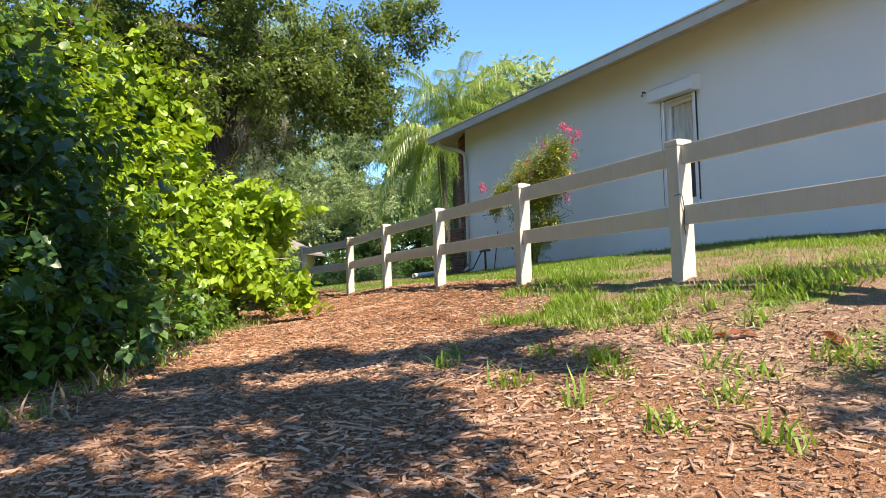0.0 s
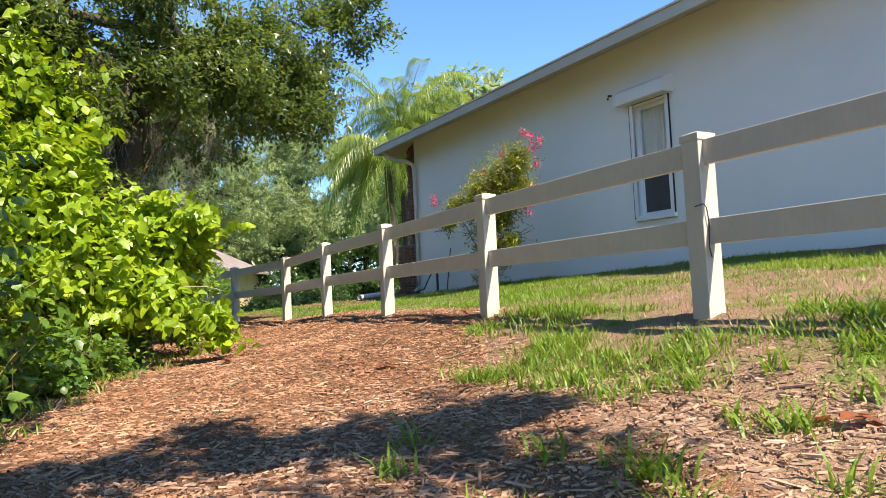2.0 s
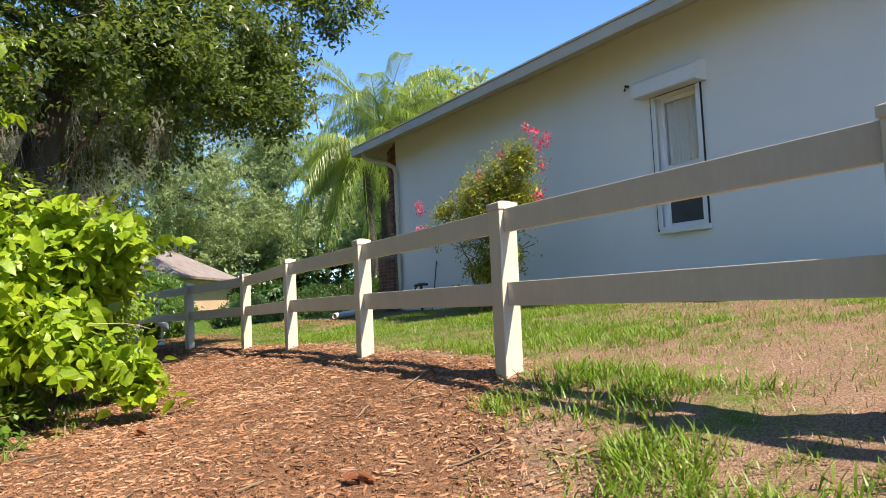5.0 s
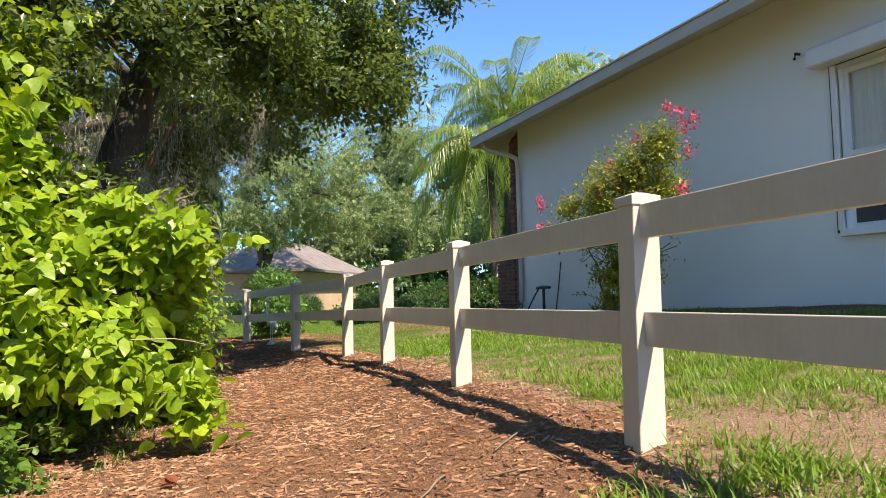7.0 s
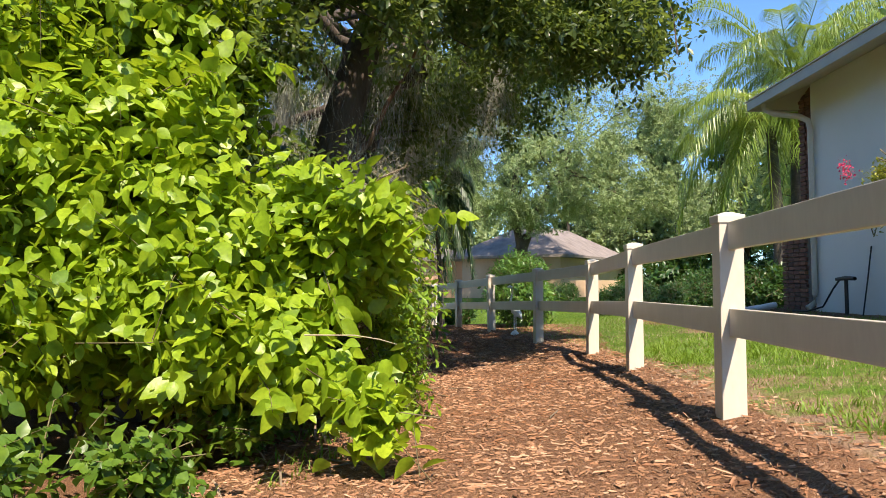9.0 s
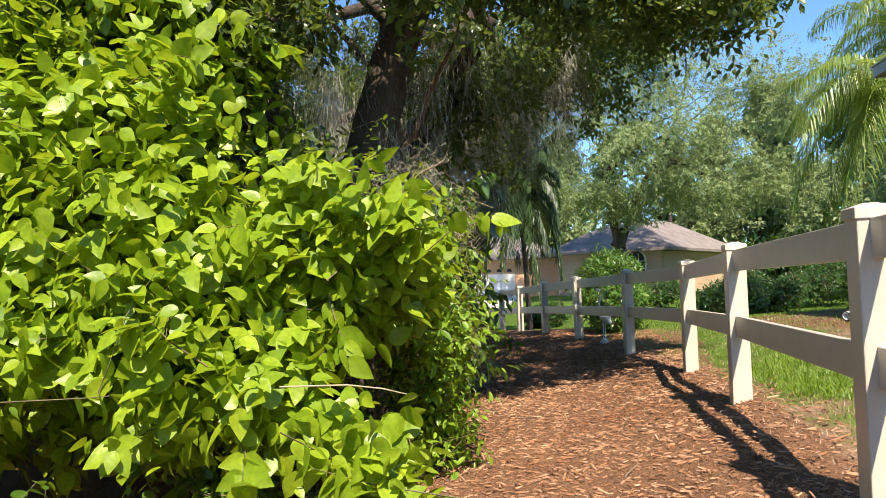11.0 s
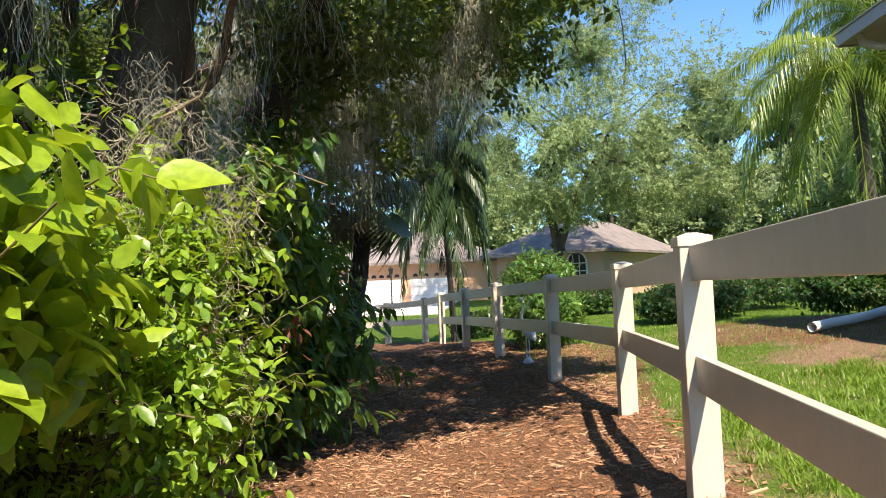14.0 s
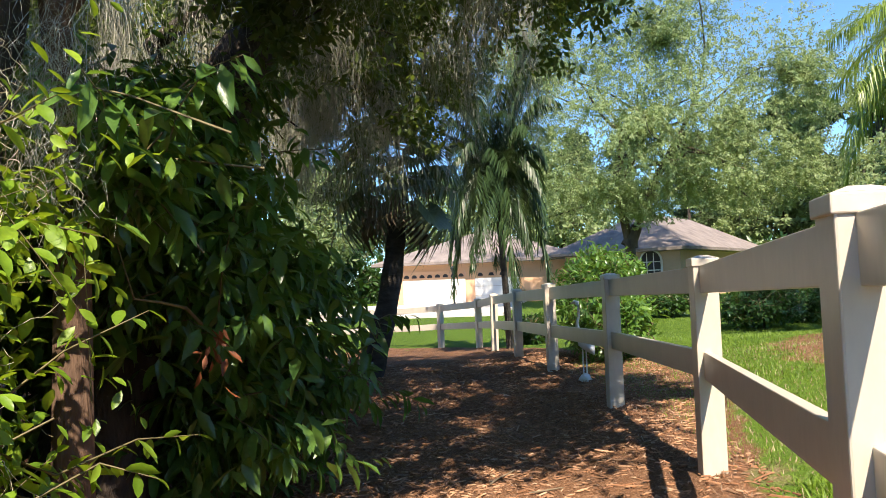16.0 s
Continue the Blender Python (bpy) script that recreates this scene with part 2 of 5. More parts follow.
# ---- mesh helpers ----
def array_mesh(name, verts, faces, material, smooth=False):
    """A mesh from numpy arrays; faces all have the same number of corners."""
    verts, faces = np.asarray(verts, np.float32), np.asarray(faces, np.int32)
    me = bpy.data.meshes.new(name)
    k = faces.shape[1]
    me.vertices.add(len(verts)); me.loops.add(faces.size); me.polygons.add(len(faces))
    me.vertices.foreach_set("co", verts.ravel())
    me.loops.foreach_set("vertex_index", faces.ravel())
    me.polygons.foreach_set("loop_start", np.arange(0, faces.size, k, dtype=np.int32))
    me.polygons.foreach_set("loop_total", np.full(len(faces), k, np.int32))
    me.polygons.foreach_set("use_smooth", np.full(len(faces), smooth, bool))
    me.update(calc_edges=True)
    me.materials.append(material)
    return me


def part(name, bm, material, parent=None, label=""):
    """Link a bmesh or a mesh as one object, under a thing if given."""
    if isinstance(bm, bpy.types.Mesh):
        me = bm
    else:
        me = bpy.data.meshes.new(name)
        bm.normal_update()
        bm.to_mesh(me)
        bm.free()
        me.materials.append(material)
    ob = new(name, me)
    if parent is not None:
        ob.parent = parent
    return tagged(ob, label)


def empty(name, place=(0, 0, 0), turn=0.0):
    ob = new(name)
    ob.empty_display_size = 0.2
    ob.matrix_world = pose(*place, 0, 0, turn)
    return ob


def box(bm, lo, hi, bev=0.0):
    """A box with its edges rounded off."""
    size = [b - a for a, b in zip(lo, hi)]
    mid = [(a + b) / 2 for a, b in zip(lo, hi)]
    r = bmesh.ops.create_cube(bm, size=1.0, matrix=Matrix.Translation(mid) @ Matrix.Diagonal((*size, 1)))
    if bev:
        es = list({e for v in r["verts"] for e in v.link_edges})
        bmesh.ops.bevel(bm, geom=es, offset=bev, segments=2, affect="EDGES", profile=0.5)
    return bm


def boxed(lo, hi, bev=0.0):
    return box(bmesh.new(), lo, hi, bev)


def tube_arrays(paths, radii, sides=6):
    """Tapered tubes along polylines: one array of points a path, one of radii."""
    V, F, base = [], [], 0
    ang = np.arange(sides) * 2 * np.pi / sides
    for pts, rad in zip(paths, radii):
        pts, rad = np.asarray(pts, float), np.asarray(rad, float)
        tan = np.gradient(pts, axis=0)
        tan /= np.linalg.norm(tan, axis=1, keepdims=True) + 1e-9
        ref = np.where(np.abs(tan[:, 2:3]) > 0.9, [[1.0, 0, 0]], [[0, 0, 1.0]])
        u = np.cross(tan, ref); u /= np.linalg.norm(u, axis=1, keepdims=True) + 1e-9
        w = np.cross(tan, u)
        ring = pts[:, None] + rad[:, None, None] * (np.cos(ang)[None, :, None] * u[:, None] + np.sin(ang)[None, :, None] * w[:, None])
        n = len(pts)
        V.append(ring.reshape(-1, 3))
        i, j = np.meshgrid(np.arange(n - 1), np.arange(sides), indexing="ij")
        a = base + i * sides + j
        b = base + i * sides + (j + 1) % sides
        F.append(np.stack([a, b, b + sides, a + sides], -1).reshape(-1, 4))
        base += n * sides
    return np.concatenate(V), np.concatenate(F)


def tubes(name, paths, radii, material, parent=None, sides=6, label=""):
    V, F = tube_arrays(paths, radii, sides)
    return part(name, array_mesh(name, V, F, material, True), None, parent, label)


def unit(v):
    return v / (np.linalg.norm(v, axis=-1, keepdims=True) + 1e-9)


LEAF_BROAD = (np.array([[0, 0, 0], [.30, .22, .06], [.34, .5, .05], [0, 1.0, -.10], [-.34, .5, .05], [-.30, .22, .06], [0, .42, -.02]]),
              np.array([[0, 1, 6], [1, 2, 6], [2, 3, 6], [3, 4, 6], [4, 5, 6], [5, 0, 6]]))
LEAF_LONG = (np.array([[0, 0, 0], [.17, .35, .05], [.13, .7, .02], [0, 1.0, -.12], [-.13, .7, .02], [-.17, .35, .05], [0, .5, -.01]]),
             np.array([[0, 1, 6], [1, 2, 6], [2, 3, 6], [3, 4, 6], [4, 5, 6], [5, 0, 6]]))
LEAF_OVATE = (np.array([[0, 0, 0], [.16, .05, .05], [.30, .20, .07], [.33, .38, .06], [.26, .60, .03], [.12, .84, -.04], [0, 1.0, -.12], [-.12, .84, -.04], [-.26, .60, .03], [-.33, .38, .06], [-.30, .20, .07], [-.16, .05, .05], [0, .34, -.01], [0, .68, -.03]]),
              np.array([[0, 1, 12], [1, 2, 12], [2, 3, 12], [3, 4, 13], [3, 13, 12], [4, 5, 13], [5, 6, 13], [6, 7, 13], [7, 8, 13], [8, 9, 13], [9, 12, 13], [9, 10, 12], [10, 11, 12], [11, 0, 12]]))
LEAF_OVAL = (np.array([[0, 0, 0], [.15, .22, .05], [.22, .5, .05], [.15, .8, 0], [0, 1.0, -.10], [-.15, .8, 0], [-.22, .5, .05], [-.15, .22, .05], [0, .5, -.01]]),
             np.array([[0, 1, 8], [1, 2, 8], [2, 3, 8], [3, 4, 8], [4, 5, 8], [5, 6, 8], [6, 7, 8], [7, 0, 8]]))
BLADE_SHORT = (np.array([[-.085, 0, 0], [.085, 0, 0], [0, 1.0, .25]]), np.array([[0, 1, 2]]))
LEAF_SMALL = (np.array([[0, 0, 0], [.24, .5, .06], [0, 1.0, -.03], [-.24, .5, .06]]), np.array([[0, 1, 2], [0, 2, 3]]))
BLADE = (np.array([[-.04, 0, 0], [.04, 0, 0], [.036, .55, .10], [-.036, .55, .10], [0, 1.0, .42]]), np.array([[0, 1, 2], [0, 2, 3], [3, 2, 4]]))


def leaves(pos, along, up, size, shape):
    """Leaf blades at pos, lying along a direction, with their upper side towards up."""
    V0, F0 = shape
    y = unit(along)
    x = unit(np.cross(y, up))
    z = np.cross(x, y)
    s = np.asarray(size, float)[:, None, None]
    V = pos[:, None] + s * (V0[None, :, 0:1] * x[:, None] + V0[None, :, 1:2] * y[:, None] + V0[None, :, 2:3] * z[:, None])
    F = F0[None] + (np.arange(len(pos)) * len(V0))[:, None, None]
    return V.reshape(-1, 3), F.reshape(-1, F0.shape[1])


def shoots(rng, tips, heads, per, length, leaf, droop=0.35, spread=0.9, face=0.5):
    """Leaves along shoots that end at tips and point along heads: place, direction, upper side and size of each."""
    n = len(tips)
    k = np.linspace(0.0, 1.0, per)[None, :, None]
    pos = tips[:, None] - heads[:, None] * (length[:, None, None] * (1 - k))
    side = unit(np.cross(heads, rng.normal(size=(n, 3))))
    other = np.cross(heads, side)
    a = (np.arange(per) * 2.4)[None, :, None] + rng.uniform(0, 6.28, (n, 1, 1))
    out = np.cos(a) * side[:, None] + np.sin(a) * other[:, None]
    along = heads[:, None] * (0.35 + 0.5 * k) + out * spread + rng.normal(0, 0.22, (n, per, 3))
    along[..., 2] -= droop
    up = heads[:, None] * face + np.array([0, 0, 1.15 - 0.7 * face]) + rng.normal(0, 0.38, (n, per, 3)) + out * 0.15
    size = leaf * rng.uniform(0.6, 1.2, (n, per)) * (1.0 - 0.35 * k[..., 0] ** 3)
    return pos.reshape(-1, 3), along.reshape(-1, 3), up.reshape(-1, 3), size.ravel()


def in_blobs(rng, blobs, n, shell=0.35, ragged=0.07):
    """Points near the outside of a set of ellipsoids, outside the others, with outward directions."""
    c = np.array([b[:3] for b in blobs], float)
    r = np.array([b[3:6] for b in blobs], float)
    w = (r[:, 0] * r[:, 1] + r[:, 1] * r[:, 2] + r[:, 0] * r[:, 2])
    pick = rng.choice(len(blobs), size=int(n * 1.9), p=w / w.sum())
    d = unit(rng.normal(size=(len(pick), 3)))
    rad = 1.0 - shell * rng.random(len(pick)) ** 1.6 + rng.normal(0, ragged, len(pick))
    w = c[pick] + d * r[pick]
    lump = np.sin(2.7 * w[:, 0] + 1.1) * np.sin(2.9 * w[:, 1] + 0.4) + 0.8 * np.sin(5.3 * w[:, 2] + 2.1 * w[:, 0]) * np.sin(4.7 * w[:, 1] - 1.9 * w[:, 2])
    rad = rad + 1.3 * ragged * lump
    pts = c[pick] + d * r[pick] * rad[:, None]
    inside = np.zeros(len(pts), bool)
    for i in range(len(blobs)):
        q = np.linalg.norm((pts - c[i]) / r[i], axis=1)
        inside |= (q < 0.68) & (pick != i)
    pts, d, pick = pts[~inside][:n], d[~inside][:n], pick[~inside][:n]
    return pts, unit(d / r[pick])


# ---- plan of the ground ----
POSTS = [(4.02, -0.27, 1.56), (4.085, 2.17, 1.56), (4.157, 4.61, 1.562), (4.245, 7.05, 1.552), (4.385, 9.485, 1.535), (4.51, 11.92, 1.512), (4.63, 14.36, 1.45),
         (4.28, 16.77, 1.395), (3.70, 19.14, 1.325), (3.12, 21.55, 1.25), (2.53, 23.7, 1.16), (1.95, 26.0, 1.03), (0.745, 28.0, 0.90),
         (-1.34, 29.0, 0.79), (-3.5, 29.9, 0.70), (-5.7, 31.0, 0.62)]
FY = np.array([-60, -0.27, 4.61, 7.05, 9.485, 11.92, 14.36, 16.77, 19.14, 21.55, 23.7, 26.0, 28.0, 29.0, 30.0, 36, 200.0])
FX = np.array([3.9, 4.02, 4.157, 4.245, 4.385, 4.51, 4.63, 4.28, 3.70, 3.12, 2.53, 1.95, 0.745, -1.34, -3.6, -14, -16.0])
FZ = np.array([1.56, 1.56, 1.565, 1.56, 1.545, 1.475, 1.39, 1.32, 1.335, 1.27, 1.155, 0.99, 0.87, 0.82, 0.82, 1.0, 1.3])


def ground_z(x, y):
    """Height of the ground: a bank that falls from the house past the fence to the path."""
    x, y = np.asarray(x, float), np.asarray(y, float)
    d = x - np.interp(y, FY, FX)
    b = np.interp(y, FY, FZ)
    down = np.interp(d, [-40, -6, -3.3, -2.0, -0.9, -0.3, 0], [-1.2, -0.62, -0.46, -0.38, -0.25, -0.09, 0.0])
    k = np.interp(y, [3, 12, 17, 24], [1.0, 1.0, 0.45, 0.25])
    up = np.interp(d, [0, 5.1, 8], [0.0, 0.5, 0.55]) * np.interp(y, [0, 14, 19, 28], [1.0, 1.0, 0.75, 0.1])
    start = -0.15 * np.clip(3.6 - y, 0, 8) * np.interp(d, [-4, -1.2, 0.5], [1.0, 0.75, 0.0])
    z = b + down * k + up + start
    for f, a in ((0.9, 0.025), (2.6, 0.012), (6.1, 0.006)):
        z = z + a * np.sin(x * f + 1.3 * np.sin(y * f * 0.7)) * np.sin(y * f * 1.1 + 0.8 * np.sin(x * f * 0.9)) * (np.abs(x - 3) < 12)
    far = np.interp(y, [30, 45], [0.0, 1.0])
    return z * (1 - far) + 1.25 * far


def gz(x, y):
    return float(ground_z(x, y))


EDGE_Y = np.array([-40, 2, 4.8, 5.85, 8.2, 9.4, 10.6, 12.0, 13.7, 15.4, 18.5, 22, 25, 30])
EDGE_X = np.array([-2.5, -1.0, 0.1, 0.55, 1.2, 1.8, 2.2, 2.1, 2.0, 1.75, 0.9, 0.2, -1.0, -3.5])


def axis(stretches):
    out = []
    for a, b, step in stretches:
        out += list(np.arange(a, b, step))
    return np.array(out + [stretches[-1][1]])


def build_ground():
    xs = axis([(-600, -100, 100), (-100, -20, 10), (-20, -6, 1.0), (-6, -1, 0.25), (-1, 6, 0.07), (6, 12, 0.25), (12, 30, 1.5), (30, 100, 10), (100, 600, 100)])
    ys = axis([(-400, -60, 60), (-60, -10, 5), (-10, 0, 0.5), (0, 10, 0.07), (10, 20, 0.1), (20, 34, 0.25), (34, 60, 1.5), (60, 150, 10), (150, 900, 75)])
    X, Y = np.meshgrid(xs, ys)
    Z = ground_z(X, Y)
    rng = np.random.default_rng(4)
    near = (np.abs(X - 3) < 5) & (Y > 0) & (Y < 22)
    Z = Z + near * rng.normal(0, 0.003, X.shape)
    V = np.stack([X, Y, Z], -1).reshape(-1, 3)
    ny, nx = X.shape
    i, j = np.meshgrid(np.arange(ny - 1), np.arange(nx - 1), indexing="ij")
    a = i * nx + j
    me = array_mesh("ground", V, np.stack([a, a + 1, a + nx + 1, a + nx], -1).reshape(-1, 4), M_GROUND, True)
    d = X - np.interp(Y, FY, FX)
    left = X - np.interp(Y, EDGE_Y, EDGE_X)
    right = np.interp(Y, [-10, 2.5, 5.0, 6.2, 7.2, 14, 16, 19, 26], [-1.6, -1.5, -1.35, -0.6, 0.12, 0.10, 0.7, 1.6, 0.3])
    mul = np.clip((right - d) / 0.5 + 0.5, 0, 1) * np.interp(Y, [26, 31], [1, 0])
    mul = np.where(left < -3, 0.75, mul)
    mul = np.where((Y > 30.5) | (X < -12), 0, mul)
    bed = np.exp(-(((X - 7.6) / 1.7) ** 2 + ((Y - 19.0) / 2.6) ** 2))
    mul = np.maximum(mul, np.clip(bed * 1.7 - 0.3, 0, 1) * 0.8)
    mul = np.maximum(mul, 0.7 * np.clip((X - 8.4) / 0.5, 0, 1) * (Y < 18.4) * (Y > -5))
    green = np.interp(Y, [2, 7, 11, 16, 24], [0.30, 0.26, 0.34, 0.55, 0.75]) + 0 * X
    green = np.where((d > 0.1) & (d < 2.0) & (Y > 7) & (Y < 16), green + 0.12, green)
    green = np.where((d < 0.1) & (Y < 8), np.interp(d, [-1.5, -0.7, 0.1], [0.05, 0.30, 0.28]), green)
    bare = np.clip((X - 6.3 + 0.4 * np.sin(Y * 1.7)) / 0.8, 0, 1) * np.clip((11.0 - X) / 1.0, 0, 1) * np.clip((Y - 12.5) / 1.5, 0, 1) * np.clip((20.8 + 0.5 * np.sin(X * 2.1) - Y) / 1.2, 0, 1)
    green = green * (1 - 0.6 * bare)
    green = green - 0.10 * np.exp(-((d - 0.2) / 0.5) ** 2) * np.interp(Y, [4.5, 6, 16, 18], [0, 1, 1, 0])
    for nm, arr in (("mulch", mul), ("green", green)):
        at = me.attributes.new(nm, "FLOAT", "POINT")
        at.data.foreach_set("value", arr.astype(np.float32).ravel())
    tagged(part("ground", me, None), "bark mulch path beside patchy sunlit lawn", "ground", kind="structure")


build_ground()


# ---- the fence ----
def build_fence():
    fence = empty("fence", (4.2, 9.0, 1.5))
    tagged(fence, "cream vinyl two-rail ranch fence along the mulch path", "fence")
    inv = fence.matrix_world.inverted()
    bm = boxed((-0.0635, -0.0635, -0.25), (0.0635, 0.0635, 1.035), 0.006)
    post_me = bpy.data.meshes.new("post"); bm.to_mesh(post_me); bm.free(); post_me.materials.append(M_VINYL)
    bm = bmesh.new()
    box(bm, (-0.071, -0.071, 1.005), (0.071, 0.071, 1.047), 0.004)
    bmesh.ops.create_cone(bm, cap_ends=True, segments=4, radius1=0.094, radius2=0.03, depth=0.016, matrix=Matrix.Translation((0, 0, 1.0555)) @ Matrix.Rotation(radians(45), 4, "Z"))
    cap_me = bpy.data.meshes.new("post_cap"); bm.to_mesh(cap_me); bm.free(); cap_me.materials.append(M_VINYL)
    rng = random.Random(3)
    for i, (x, y, z) in enumerate(POSTS):
        j = min(i + 1, len(POSTS) - 1); h = max(0, i - 1)
        turn = math.degrees(math.atan2(-(POSTS[j][0] - POSTS[h][0]), POSTS[j][1] - POSTS[h][1]))
        po = part("post", post_me, None, fence)
        po.matrix_basis = inv @ pose(x, y, z, rng.uniform(-0.7, 0.7), rng.uniform(-0.7, 0.7), turn + rng.uniform(-1, 1))
        part("post_cap", cap_me, None, po)
    for (xa, ya, za), (xb, yb, zb) in zip(POSTS, POSTS[1:]):
        for h in (0.935, 0.485):
            a, b = Vector((xa, ya, za + h)), Vector((xb, yb, zb + h))
            bm = boxed((-0.02, -0.0, -0.072), (0.02, (b - a).length, 0.072), 0.004)
            r = part("rail", bm, M_VINYL, fence)
            turn = math.atan2(-(b.x - a.x), b.y - a.y)
            r.matrix_basis = inv @ (Matrix.Translation(a) @ Euler((math.asin((b.z - a.z) / (b - a).length), 0, turn)).to_matrix().to_4x4())


build_fence()


# ---- the house beside the path ----
WALL_X, WALL_END = 9.15, 17.96
EAVE_X, EAVE_END, EAVE_Z, PITCH = 8.4, 18.7, 5.34, 0.37
WALL_TOP = EAVE_Z + PITCH * (WALL_X - EAVE_X) + 0.02


def hip_shell(z, thick, inset=0.0):
    """A hipped sheet over the whole house, open below, of one thickness."""
    bm = bmesh.new()
    x0, x1, y0, y1 = EAVE_X + inset, 22.6 - inset, -9.0 + inset, EAVE_END - inset
    half = (x1 - x0) / 2
    layers = []
    for dz in (0.0, thick):
        zz = z + PITCH * inset + dz
        lo = [bm.verts.new(v) for v in ((x0, y0, zz), (x1, y0, zz), (x1, y1, zz), (x0, y1, zz))]
        hi = [bm.verts.new(v) for v in ((x0 + half, y0 + half, zz + PITCH * half), (x0 + half, y1 - half, zz + PITCH * half))]
        layers.append(lo)
        for f in ((lo[0], lo[1], hi[0]), (lo[1], lo[2], hi[1], hi[0]), (lo[2], lo[3], hi[1]), (lo[3], lo[0], hi[0], hi[1])):
            bm.faces.new(f if dz else tuple(reversed(f)))
    for i in range(4):
        j = (i + 1) % 4
        bm.faces.new((layers[0][i], layers[0][j], layers[1][j], layers[1][i]))
    bmesh.ops.recalc_face_normals(bm, faces=bm.faces)
    return bm


def build_house():
    house = empty("house", (14, 8, 1.9))
    tagged(house, "single-storey pale stucco house with wide tan eaves", "house")
    h = Matrix.Translation((-14, -8, -1.9))

    def hp(name, bm, mat, label="", parent=None):
        o = part(name, bm, mat, parent or house, label)
        if parent is None:
            o.matrix_basis = h.copy()
        return o

    y0, y1, z0, z1 = 9.50, 10.18, 2.80, 4.55            # window opening
    wall = bmesh.new()
    ys, zs = (-8.0, y0, y1, WALL_END), (1.2, z0, z1, WALL_TOP)
    grid = [[[wall.verts.new((xx, yy, zz)) for zz in zs] for yy in ys] for xx in (WALL_X, WALL_X + 0.2)]
    for a in range(3):
        for b in range(3):
            if (a, b) != (1, 1):
                wall.faces.new([grid[0][p_][q_] for p_, q_ in ((a, b), (a, b + 1), (a + 1, b + 1), (a + 1, b))])
                wall.faces.new([grid[1][p_][q_] for p_, q_ in ((a, b), (a + 1, b), (a + 1, b + 1), (a, b + 1))])
    rim = [(0, k) for k in range(3)] + [(k, 3) for k in range(3)] + [(3, k) for k in range(3, 0, -1)] + [(k, 0) for k in range(3, 0, -1)]
    for loop_ in (rim, [(1, 1), (1, 2), (2, 2), (2, 1)]):
        for (a, b), (c_, d_) in zip(loop_, loop_[1:] + loop_[:1]):
            wall.faces.new((grid[0][a][b], grid[0][c_][d_], grid[1][c_][d_], grid[1][a][b]))
    bmesh.ops.recalc_face_normals(wall, faces=wall.faces)
    hp("wall", wall, M_STUCCO)
    hp("wall", boxed((WALL_X + 0.2, WALL_END - 0.2, 1.2), (22.0, WALL_END, WALL_TOP)), M_STUCCO)
    hp("wall", boxed((21.8, -7.8, 1.2), (22.0, WALL_END - 0.2, WALL_TOP)), M_STUCCO)
    hp("wall", boxed((WALL_X + 0.2, -8.0, 1.2), (22.0, -7.8, WALL_TOP)), M_STUCCO)
    hp("soffit", hip_shell(EAVE_Z, 0.05, 0.03), M_SOFFIT, "tan sloping underside of the eave")
    bm = bmesh.new()
    box(bm, (EAVE_X - 0.03, -9.0, EAVE_Z - 0.01), (EAVE_X, EAVE_END, EAVE_Z + 0.15), 0.006)
    box(bm, (EAVE_X, EAVE_END, EAVE_Z - 0.01), (22.6, EAVE_END + 0.03, EAVE_Z + 0.15), 0.006)
    hp("fascia", bm, M_SOFFIT)
    # thin metal drip edge on top of the fascia
    bm = bmesh.new()
    box(bm, (EAVE_X - 0.05, -9.0, EAVE_Z + 0.152), (EAVE_X + 0.03, EAVE_END, EAVE_Z + 0.172), 0.004)
    box(bm, (EAVE_X - 0.05, EAVE_END, EAVE_Z + 0.152), (22.6, EAVE_END + 0.05, EAVE_Z + 0.172), 0.004)
    hp("drip_edge", bm, M_SOFFIT)
    hp("roof", hip_shell(EAVE_Z + 0.175, 0.03), M_SHINGLE, "grey-brown shingle roof")
    # gutter pipe at the corner: an elbow under the eave, then straight down the wall
    zb = gz(WALL_X - 0.1, 17.8)
    px = WALL_X - 0.06
    pts = [(8.52, 18.35, EAVE_Z + 0.03), (8.53, 18.34, EAVE_Z - 0.06), (8.66, 18.25, EAVE_Z - 0.16), (8.95, 17.98, EAVE_Z - 0.27), (px - 0.02, 17.90, EAVE_Z - 0.36), (px, 17.87, EAVE_Z - 0.5), (px, 17.87, zb + 0.3), (px - 0.02, 17.87, zb + 0.14), (px - 0.14, 17.87, zb + 0.06)]
    V, F = tube_arrays([pts], [np.full(len(pts), 0.05)], 8)
    hp("downspout", array_mesh("downspout", V, F, M_FASCIA, True), None, "cream metal downspout")
    # window with its box-shaped awning housing
    win = hp("window", boxed((WALL_X + 0.10, y0 - 0.01, z0 - 0.01), (WALL_X + 0.14, y0 + 0.04, z1 + 0.01)), M_WHITE, "tall white sash window with pale curtain")
    for lo_, hi_ in (((WALL_X + 0.10, y1 - 0.05, z0), (WALL_X + 0.14, y1, z1)), ((WALL_X + 0.10, y0 + 0.04, z1 - 0.06), (WALL_X + 0.14, y1 - 0.05, z1)),
                     ((WALL_X + 0.10, y0 + 0.04, z0), (WALL_X + 0.14, y1 - 0.05, z0 + 0.05)), ((WALL_X + 0.09, y0 + 0.04, 3.58), (WALL_X + 0.145, y1 - 0.05, 3.64))):
        part("sash_bar", boxed(lo_, hi_, 0.004), M_WHITE, win)
    bm = bmesh.new()
    box(bm, (WALL_X - 0.03, y1, z0 - 0.02), (WALL_X + 0.02, y1 + 0.07, z1 + 0.03), 0.004)
